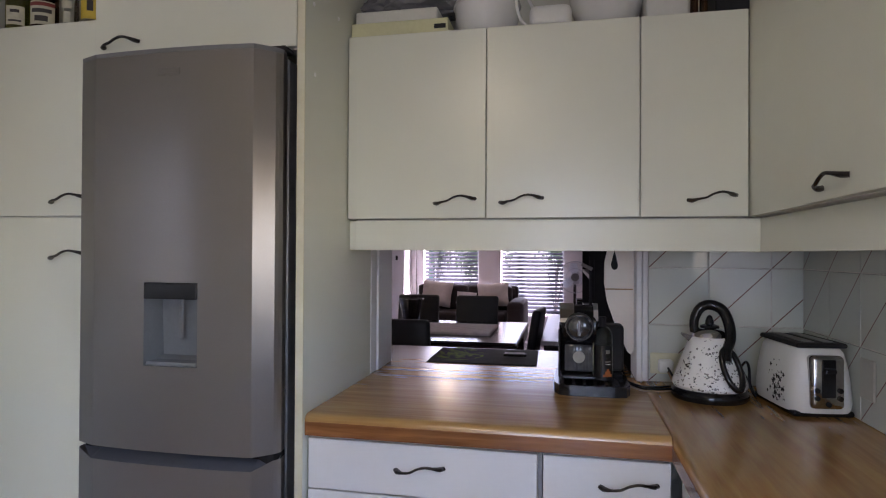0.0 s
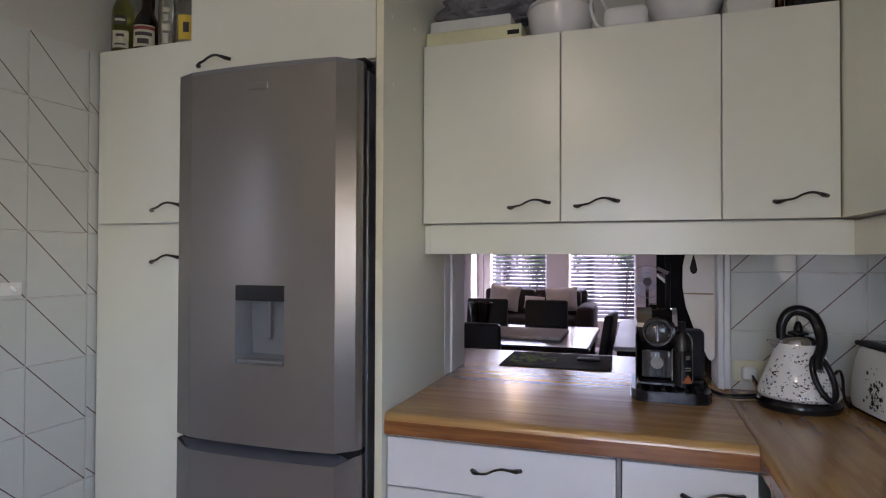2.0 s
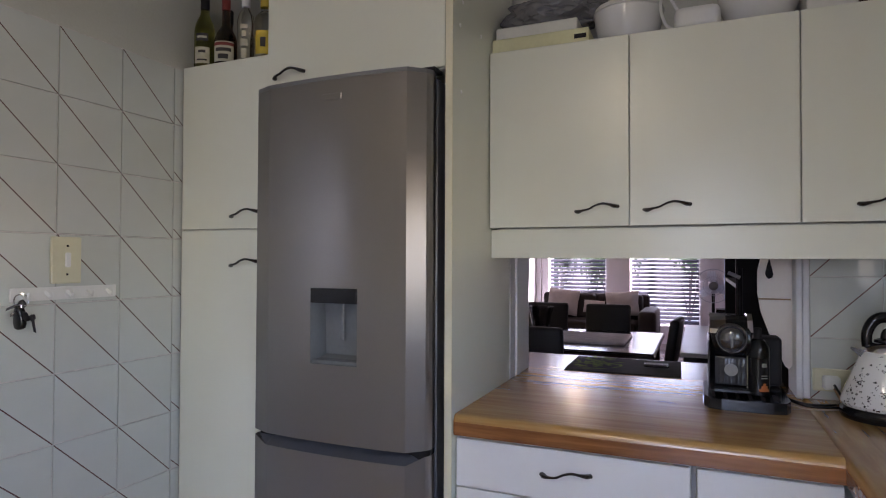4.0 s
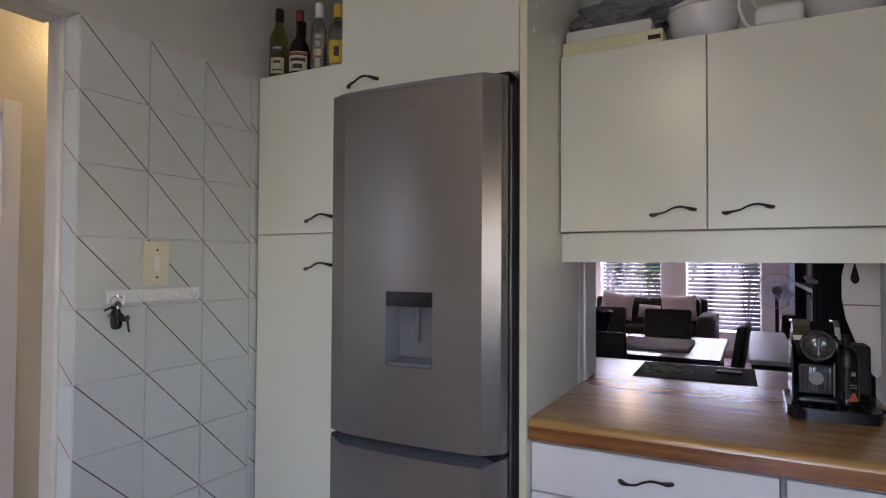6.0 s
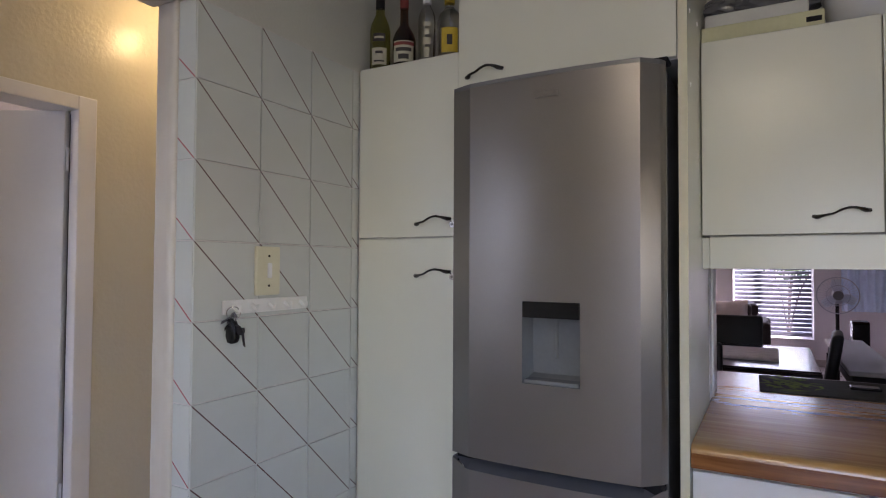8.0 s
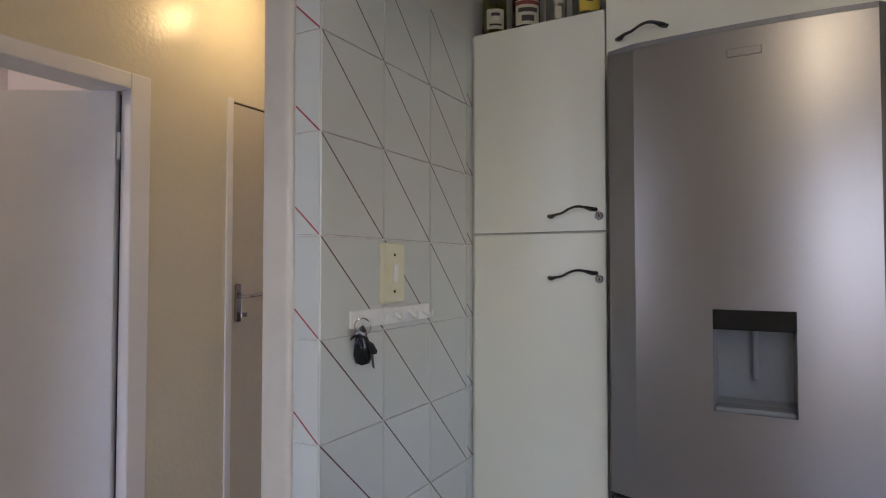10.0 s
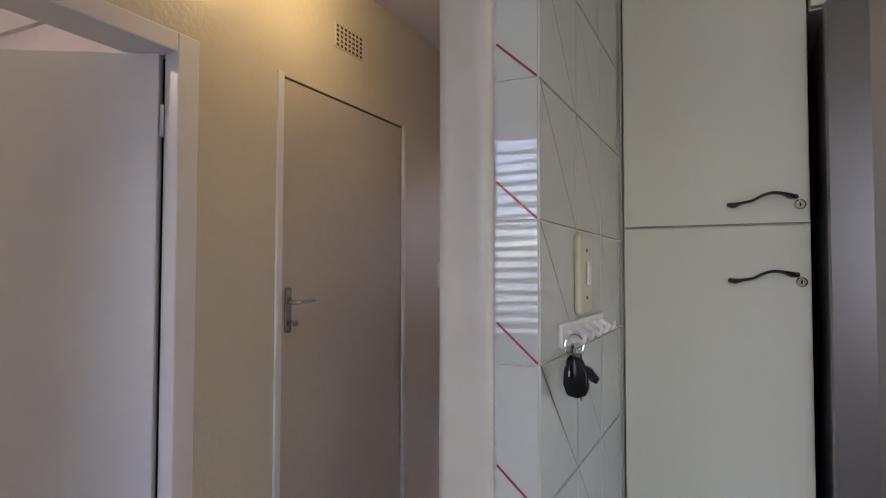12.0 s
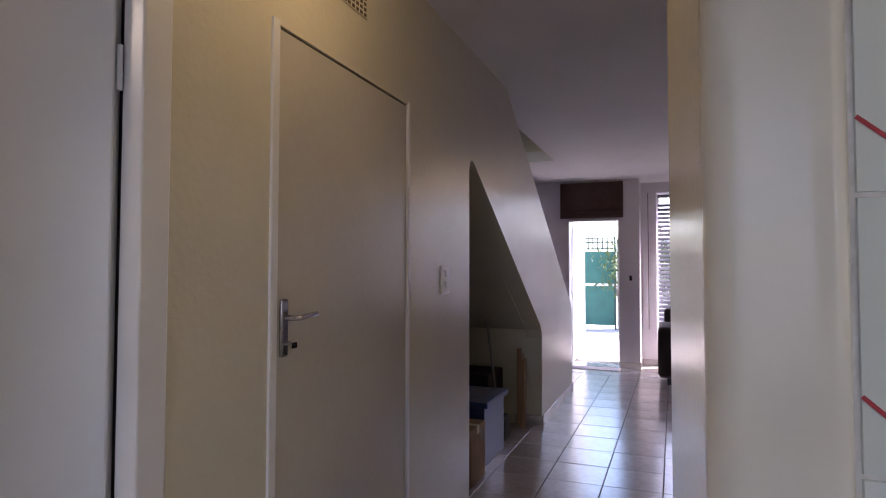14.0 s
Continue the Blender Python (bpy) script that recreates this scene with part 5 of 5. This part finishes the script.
# ---- switch, hooks and keys on the tile wall ----
SX = TX + 0.007
ks = thing("light_switch", (SX, 1.43, 1.3), "Yellowed cream light switch on the tiled wall", "switch")
part("plate", box(SX, SX + 0.012, 1.379, 1.473, 1.235, 1.378, 0.004, 2), CREAM_PLASTIC, ks)
part("rocker", box(SX + 0.012, SX + 0.019, 1.418, 1.436, 1.285, 1.33, 0.003), WHITE_PLASTIC, ks)
for z in (1.263, 1.35):
    part("screw", box(SX + 0.012, SX + 0.0135, 1.424, 1.43, z - 0.003, z + 0.003), PEWTER, ks)
hk = thing("hook_rail", (SX, 1.43, 1.21), "White plastic rail of small coat hooks", "hook rail")
part("rail", box(SX, SX + 0.008, 1.266, 1.598, 1.187, 1.226, 0.002), WHITE_PLASTIC, hk)
for i in range(5):
    y = 1.30 + 0.066 * i
    part("hook", tube(bmesh.new(), smooth_path([(SX + 0.008, y, 1.212), (SX + 0.024, y, 1.2), (SX + 0.034, y, 1.198), (SX + 0.036, y, 1.212)], 4), [0.006 - 0.0002 * k for k in range(13)], 8), WHITE_PLASTIC, hk, "", True)
ky = thing("key_bunch", (SX + 0.03, 1.30, 1.13), "Bunch of keys with a black car fob on a hook", "keys")
ring = [(SX + 0.022 + 0.012 * math.cos(a), 1.288 + 0.013 * math.cos(a), 1.192 + 0.018 * math.sin(a)) for a in [2 * math.pi * i / 24 for i in range(25)]]
part("ring", tube(bmesh.new(), ring, 0.0016, 6), CHROME, ky)
bm = bmesh.new()
prism(bm, [(SX + 0.012, 1.172), (SX + 0.02, 1.178), (SX + 0.036, 1.172), (SX + 0.045, 1.15), (SX + 0.047, 1.126), (SX + 0.042, 1.114), (SX + 0.028, 1.109), (SX + 0.012, 1.113), (SX + 0.006, 1.13), (SX + 0.007, 1.15)], 1, 1.274, 1.29)
bmesh.ops.bevel(bm, geom=bm.edges[:], offset=0.0035, segments=2, profile=0.5, affect="EDGES")
part("fob", bm, BLACK, ky, "black car key fob", True)
bm = bmesh.new()
prism(bm, [(SX + 0.04, 1.162), (SX + 0.05, 1.158), (SX + 0.062, 1.142), (SX + 0.059, 1.135), (SX + 0.05, 1.138), (SX + 0.044, 1.147)], 1, 1.278, 1.288)
part("fob_tag", bm, MATT_BLACK, ky)
part("buckle", box(SX + 0.012, SX + 0.036, 1.2795, 1.2865, 1.167, 1.181, 0.002), LOCK_STEEL, ky, "steel buckle of the fob")
blades = [(0.018, 1.25, 1.176, 68), (0.02, 1.256, 1.165, 48), (0.024, 1.3, 1.12, -12)]
for dx, y, z, lean in blades:
    bm = bmesh.new()
    prism(bm, [(-0.026, -0.002), (0.012, -0.004), (0.016, -0.009), (0.028, -0.009), (0.031, 0.0), (0.028, 0.009), (0.016, 0.009), (0.012, 0.004), (-0.02, 0.004)], 0, -0.001, 0.001)
    bmesh.ops.transform(bm, matrix=Matrix.Translation((SX + dx, y + 0.022, z)) @ Matrix.Rotation(radians(90 - lean), 4, "X"), verts=bm.verts[:])
    part("key", bm, LOCK_STEEL if lean > 0 else DARK_CHROME, ky)

# ---- dining area ----
tb = thing("dining_table", (-0.4, 4.5, 0), "Black glass-topped dining table, glossy", "table")
part("tabletop", box(-1.15, 0.15, 3.93, 5.08, 0.725, 0.752, 0.004, 2), DARKWOOD, tb)
part("glass_top", box(-1.14, 0.145, 3.94, 5.07, 0.7525, 0.76, 0.002), TABLE_GLASS, tb)
for x in (-1.07, 0.08):
    for y in (4.0, 5.0):
        part("leg", box(x - 0.04, x + 0.04, y - 0.04, y + 0.04, 0.001, 0.725, 0.005), DARKWOOD, tb)
solid("table_runner", box(-0.75, -0.05, 4.22, 4.72, 0.7605, 0.782, 0.006), RUNNER, "Taupe woven runner lying on the dining table", "runner")


def dining_chair(x, y, deg, label):
    """A padded chair; at 0 degrees its back is on the -y side."""
    t = thing("dining_chair", (0, 0, 0), label, "chair", "dining chairs")
    bm = box(-0.2, 0.2, -0.18, 0.22, 0.41, 0.48, 0.02, 3)
    part("seat", bm, LEATHER, t, "", True)
    bm = box(-0.19, 0.19, -0.235, -0.175, 0.44, 0.93, 0.022, 3)
    for v in bm.verts:
        v.co.y -= max(0, v.co.z - 0.48) * 0.16
    part("backrest", bm, LEATHER, t, "", True)
    for lx in (-0.17, 0.17):
        for ly in (-0.19, 0.19):
            part("leg", box(lx - 0.018, lx + 0.018, ly - 0.018, ly + 0.018, 0.001, 0.41, 0.003), DARKWOOD, t)
    t.matrix_basis = pose(x, y, 0, 0, 0, deg)
    return t


ch = dining_chair(-0.505, 3.86, 0, "Black padded dining chair at the table")
for x, y, deg in ((-0.34, 5.32, 180), (-0.88, 5.32, 180), (-0.01, 4.5, 86), (-0.97, 3.86, 0)):
    copy_thing(ch, pose(x, y, 0, 0, 0, deg))
vs = thing("glass_vase", (-0.74, 4.75, 0.76), "Dark smoked glass vase standing on the dining table", "vase")
part("bowl", lathe(bmesh.new(), -0.74, 4.78, [(0, 0.7605), (0.05, 0.7605), (0.06, 0.78), (0.085, 0.9), (0.1, 0.955), (0.094, 0.955), (0.07, 0.86), (0.05, 0.79), (0, 0.785)], 28), SMOKE, vs, "", True)
solid("tissue_box", box(-0.52, -0.47, 4.0, 4.06, 0.7605, 0.85, 0.008, 2), BOOK_GREY, "Small grey container on the table edge", "container")

# ---- living area ----
sf = thing("sofa", (-0.95, 8.6, 0), "Dark brown suede sofa in front of the windows", "sofa")
part("base", box(-1.7, -0.18, 8.1, 9.05, 0.08, 0.36, 0.03, 3), SOFA, sf, "", True)
for i in range(2):
    part("seat_cushion", box(-1.5 + 0.58 * i, -0.93 + 0.58 * i, 8.1, 8.75, 0.361, 0.52, 0.05, 4), SOFA, sf, "", True)
    part("back_cushion", box(-1.56 + 0.63 * i, -0.94 + 0.63 * i, 8.62, 8.86, 0.5, 0.86, 0.06, 4), SOFA, sf, "", True)
part("backrest", box(-1.72, -0.24, 8.86, 9.06, 0.361, 0.85, 0.05, 4), SOFA, sf, "", True)
for x in (-1.78, -0.32):
    part("armrest", box(x, x + 0.22, 8.05, 9.0, 0.081, 0.68, 0.06, 4), SOFA, sf, "", True)
for x in (-1.65, -0.23):
    for y in (8.15, 9.0):
        part("foot", box(x - 0.03, x + 0.03, y - 0.03, y + 0.03, 0.001, 0.08), DARKWOOD, sf)


def pillow(cx, cy, cz, w, h, lean, rot, label):
    bm = bmesh.new()
    n = 10
    front_v, back_v = [], []
    for j in range(n + 1):
        for i in range(n + 1):
            u, v = 2 * i / n - 1, 2 * j / n - 1
            k = 0.075 * ((1 - u ** 4) * (1 - v ** 4)) ** 0.6
            pinch = 1 - 0.06 * (1 - abs(u)) * abs(v) - 0.06 * (1 - abs(v)) * abs(u)
            for side, arr in ((-1, front_v), (1, back_v)):
                arr.append(bm.verts.new((u * w / 2 * pinch, side * k, v * h / 2 * pinch)))
    for arr, flip in ((front_v, 1), (back_v, -1)):
        for j in range(n):
            for i in range(n):
                q = [arr[j * (n + 1) + i], arr[j * (n + 1) + i + 1], arr[(j + 1) * (n + 1) + i + 1], arr[(j + 1) * (n + 1) + i]]
                bm.faces.new(q[::flip])
    bmesh.ops.remove_doubles(bm, verts=bm.verts[:], dist=1e-4)
    m = pose(cx, cy, cz, lean, rot, 0)
    bmesh.ops.transform(bm, matrix=m, verts=bm.verts[:])
    return solid("throw_pillow", bm, CUSHION, label, "pillow", "sofa pillows", smooth=True)


pillow(-1.36, 8.54, 0.74, 0.44, 0.36, -16, 6, "Taupe throw pillow leaning on the sofa back")
pillow(-0.56, 8.54, 0.735, 0.44, 0.34, -16, -4, "Taupe throw pillow leaning on the sofa back")
pillow(-0.92, 8.45, 0.69, 0.28, 0.18, -25, 3, "Small taupe pillow in the middle of the sofa")

fn = thing("pedestal_fan", (0.55, 8.0, 0), "Grey pedestal fan with a round wire cage", "fan")
FXc, FYc, FZc, FR = 0.548, 7.95, 1.02, 0.2
part("base", lathe(bmesh.new(), FXc, 8.02, [(0, 0.001), (0.2, 0.001), (0.19, 0.02), (0.05, 0.04), (0, 0.045)], 28), MATT_BLACK, fn)
part("pole", tube(bmesh.new(), [(FXc, 8.02, 0.04), (FXc, 8.02, 0.95)], 0.018, 10), MATT_BLACK, fn)
part("motor", lathe(bmesh.new(), FXc, 8.02, [(0, 0.92), (0.05, 0.93), (0.06, 1.0), (0.045, 1.08), (0, 1.09)], 16), FAN_BLADE, fn)
for k, (r, dy) in enumerate(((FR, 0), (FR * 0.98, -0.04), (FR * 0.55, -0.055), (FR, 0.03))):
    part("cage_ring", tube(bmesh.new(), [(FXc + r * math.cos(a), FYc + dy, FZc + r * math.sin(a)) for a in [2 * math.pi * i / 36 for i in range(37)]], 0.005 if k == 0 else 0.003, 5), FAN_BLADE, fn)
bm = bmesh.new()
for i in range(36):
    a = 2 * math.pi * i / 36
    c, s = math.cos(a), math.sin(a)
    tube(bm, [(FXc + 0.05 * c, FYc - 0.06, FZc + 0.05 * s), (FXc + 0.55 * FR * c, FYc - 0.055, FZc + 0.55 * FR * s), (FXc + FR * c, FYc, FZc + FR * s)], 0.0012, 4)
part("cage_wires", bm, FAN_BLADE, fn)
part("hub", disc_y(FXc, FYc - 0.066, FYc - 0.05, FZc, 0.05, 20), STEEL_TRIM, fn)
for k in range(3):
    bm = bmesh.new()
    pts = [(0.02, -0.02), (0.09, -0.06), (0.17, -0.05), (0.18, 0.03), (0.1, 0.06), (0.02, 0.02)]
    prism(bm, pts, 1, -0.002, 0.002)
    bmesh.ops.transform(bm, matrix=Matrix.Translation((FXc, FYc - 0.015, FZc)) @ Matrix.Rotation(radians(120 * k + 20), 4, "Y") @ Matrix.Rotation(radians(18), 4, "X"), verts=bm.verts[:])
    part("blade", bm, BLADE, fn)

cu = bmesh.new()
for i in range(40):
    x0, x1 = 0.72 + 0.0125 * i, 0.72 + 0.0125 * (i + 1)
    y0, y1 = WY - 0.06 + 0.02 * math.sin(i * 0.9), WY - 0.06 + 0.02 * math.sin((i + 1) * 0.9)
    vs4 = [cu.verts.new(p) for p in ((x0, y0, 0.75), (x1, y1, 0.75), (x1, y1, 2.4), (x0, y0, 2.4))]
    cu.faces.new(vs4)
    vs5 = [cu.verts.new((v.co.x, v.co.y + 0.004, v.co.z)) for v in vs4]
    cu.faces.new(vs5[::-1])
solid("curtain", cu, CURTAIN, "Pale blue curtain hanging in soft folds", "curtain")
dk = thing("side_table", (0.41, 5.0, 0), "White topped side table against the dining area", "table")
part("tabletop", box(0.285, 0.54, 4.15, 5.87, 0.722, 0.75, 0.004), WHITE, dk)
part("apron", box(0.305, 0.52, 4.18, 5.84, 0.64, 0.7215), MATT_BLACK, dk)
for x in (0.315, 0.51):
    for y in (4.19, 5.83):
        part("leg", box(x - 0.02, x + 0.02, y - 0.02, y + 0.02, 0.001, 0.64), MATT_BLACK, dk)
sp = thing("loudspeaker", (0.61, 6.7, 0), "Dark wooden loudspeaker standing behind the table", "loudspeaker")
part("cabinet", box(0.545, 0.675, 6.6, 6.8, 0.001, 0.84, 0.005), DARKWOOD, sp)
part("grille", box(0.555, 0.665, 6.591, 6.6, 0.3, 0.815, 0.004), MATT_BLACK, sp)

bs = thing("bookshelf", (0.75, 4.3, 0), "Black bookshelf packed with books and discs", "bookshelf")
part("back", box(0.93, 0.95, 3.42, 4.75, 0.05, 2.1), MATT_BLACK, bs)
for y in (3.40, 4.75):
    part("side", box(0.56, 0.95, y, y + 0.02, 0.0, 2.12, 0.002), MATT_BLACK, bs)
SHELF_Z = (0.05, 0.42, 0.68, 0.955, 1.2, 1.5, 1.8, 2.1)
for z in SHELF_Z:
    part("shelf", box(0.565, 0.929, 3.421, 4.749, z - 0.02, z), MATT_BLACK, bs)
    part("shelf_edge", box(0.561, 0.565, 3.421, 4.749, z - 0.02, z, 0.001), BOOK_GREY, bs, "pale shelf edge")
rnd = random.Random(21)
for k, z in enumerate(SHELF_Z[:-1]):
    y = 3.43
    while y < 4.68:
        w, h, dp = rnd.uniform(0.018, 0.05), rnd.uniform(0.14, 0.21), rnd.uniform(0.14, 0.2)
        if rnd.random() < 0.88:
            solid("book", box(0.62, 0.62 + dp, y, y + w - 0.0015, z + 0.0005, z + h, 0.002), rnd.choice((DARK_RED, BOOK_BLUE, MATT_BLACK, BOOK_GREY, MATT_BLACK, DARK_RED)), "Dark-spined book standing on the bookshelf", "book", "books on the shelf")
        y += w
tr = thing("tripod", (0.6, 3.3, 0), "Black equipment stand beside the bookshelf", "stand")
part("pole", tube(bmesh.new(), [(0.57, 3.3, 0.3), (0.57, 3.3, 1.28)], 0.012, 8), MATT_BLACK, tr)
for a in (0.3, 2.4, 4.5):
    part("leg", tube(bmesh.new(), [(0.57, 3.3, 0.5), (0.57 + 0.22 * math.cos(a), 3.3 + 0.08 * math.sin(a), 0.012)], 0.01, 6), MATT_BLACK, tr)
part("arm", tube(bmesh.new(), [(0.52, 3.28, 1.26), (0.57, 3.28, 1.235)], 0.01, 6), BOOK_GREY, tr)
part("arm", tube(bmesh.new(), [(0.48, 3.28, 1.02), (0.57, 3.28, 0.93)], 0.01, 6), BOOK_GREY, tr)

# ---- tiles last ----
def tile_mesh(w, h, d, diag):
    """A glazed tile in its own plane (u across, v up, out along -w) with a stripe laid across it; diag 1 rises, -1 falls."""
    bm = bmesh.new()
    c = 0.0012
    lo = [bm.verts.new(p) for p in ((0, 0, 0), (w, 0, 0), (w, 0, h), (0, 0, h))]
    hi = [bm.verts.new(p) for p in ((c, -d, c), (w - c, -d, c), (w - c, -d, h - c), (c, -d, h - c))]
    bm.faces.new(hi)
    for i in range(4):
        j = (i + 1) % 4
        bm.faces.new((lo[i], lo[j], hi[j], hi[i]))
    run = min(w, h) - 2 * c
    half = 0.0018
    if diag == -1 and w > 0.15:
        a, b = (c, h - c), (w - c, c)
    elif diag == -1:
        a, b = (w - c - run, c + 0.9 * run), (w - c, c)
    else:
        a, b = (c, c), (c + run, c + run)
    n = Vector((b[1] - a[1], a[0] - b[0])).normalized() * half
    e = d + 0.0005
    q = [bm.verts.new((p[0] + s * n.x, -e, p[1] + s * n.y)) for p, s in ((a, 1), (b, 1), (b, -1), (a, -1))]
    f = bm.faces.new(q)
    f.normal_update()
    if f.normal.y > 0:
        f.normal_flip()
    f.material_index = 1
    return bm


def lay_tiles(parent, name, w, h, diag, stripe, places, turn):
    me = bpy.data.meshes.new(name)
    bm = tile_mesh(w, h, 0.006, diag)
    bm.to_mesh(me), bm.free()
    me.materials.append(TILE), me.materials.append(stripe)
    for x, y, z in places:
        o = new(name, me)
        o.parent = parent
        o.matrix_basis = pose(x, y, z, random.uniform(-0.15, 0.15), 0, turn + random.uniform(-0.15, 0.15))


G = 0.0025
PV, PU = 0.2124, 0.217
zs = [0.963 + PV * k for k in range(-4, 5)]
part("grout", box(TX, TX + 0.003, 1.1797, 1.88, 0.0, 2.026), GROUT, wall_kitchen_left)
part("grout", box(-1.466, TX + 0.003, 1.176, 1.1795, 0.0, 2.026), GROUT, wall_kitchen_left)
# left wall faces +x: seen from the room, across runs towards +y
lay_tiles(wall_kitchen_left, "tile", PU - G, PV - G, -1, STRIPE, [(TX + 0.001, 1.1835 + PU * i, z) for i in (1, 2) for z in zs], 90)
lay_tiles(wall_kitchen_left, "tile", PU - G + 0.0085, PV - G, -1, STRIPE, [(TX + 0.001, 1.175, z) for z in zs], 90)
lay_tiles(wall_kitchen_left, "tile", 0.04, PV - G, -1, STRIPE, [(TX + 0.001, 1.1835 + PU * 3, z) for z in zs], 90)
lay_tiles(wall_kitchen_left, "tile", 0.0665, PV - G, -1, STRIPE_RED, [(-1.4615, 1.179, z) for z in zs], 0)
BP = 0.205
part("grout", box(0.738, 1.2549, BACK - 0.003, BACK, 0.85, 1.4), GROUT, wall_hatch)
lay_tiles(wall_hatch, "tile", BP - G, BP - G, 1, STRIPE_DARK, [(0.724 + 0.016 + BP * i, BACK - 0.001, 0.772 + 0.08 + BP * k) for i in range(2) for k in range(0, 3)], 0)
lay_tiles(wall_hatch, "tile", 0.1, BP - G, 1, STRIPE_DARK, [(0.74 + BP * 2, BACK - 0.001, 0.852 + BP * k) for k in range(0, 3)], 0)
right = bpy.data.objects["wall_kitchen_right"]
part("grout", box(1.252, 1.2551, 1.31, BACK - 0.01, 0.85, 1.4), GROUT, right)
lay_tiles(right, "tile", BP - G, BP - G, 1, STRIPE_DARK, [(1.254, BACK - 0.012 - BP * i, 0.852 + BP * k) for i in range(6) for k in range(0, 3)], -90)

# floor tiles: those of the walked hall as pieces, the rest in one sheet
FP = 0.352
x0s = [-2.02 + FP * i for i in range(-8, 11)]
y0s = [4.48 + 0.365 * i for i in range(-17, 14)]
me = bpy.data.meshes.new("floor_tile")
bm = bmesh.new()
bx(bm, 0, FP - 0.006, 0, 0.365 - 0.006, -0.01, 0.0, 0.0015)
bm.to_mesh(me), bm.free()
me.materials.append(FTILE)
rest = bmesh.new()
for x in x0s:
    for y in y0s:
        if -3.2 < x < -1.2 and 2.6 < y < 8.9:
            o = new("floor_tile", me)
            o.parent = floor
            o.matrix_basis = pose(x + 0.003, y + 0.003, random.uniform(-0.0004, 0.0004), random.uniform(-0.08, 0.08), random.uniform(-0.08, 0.08), 0)
        else:
            bx(rest, x + 0.003, x + FP - 0.003, y + 0.003, y + 0.362, -0.01, -0.0006)
tagged(part("floor_tiling", rest, FTILE, floor, "further ceramic floor tiles"), kind="stuff")
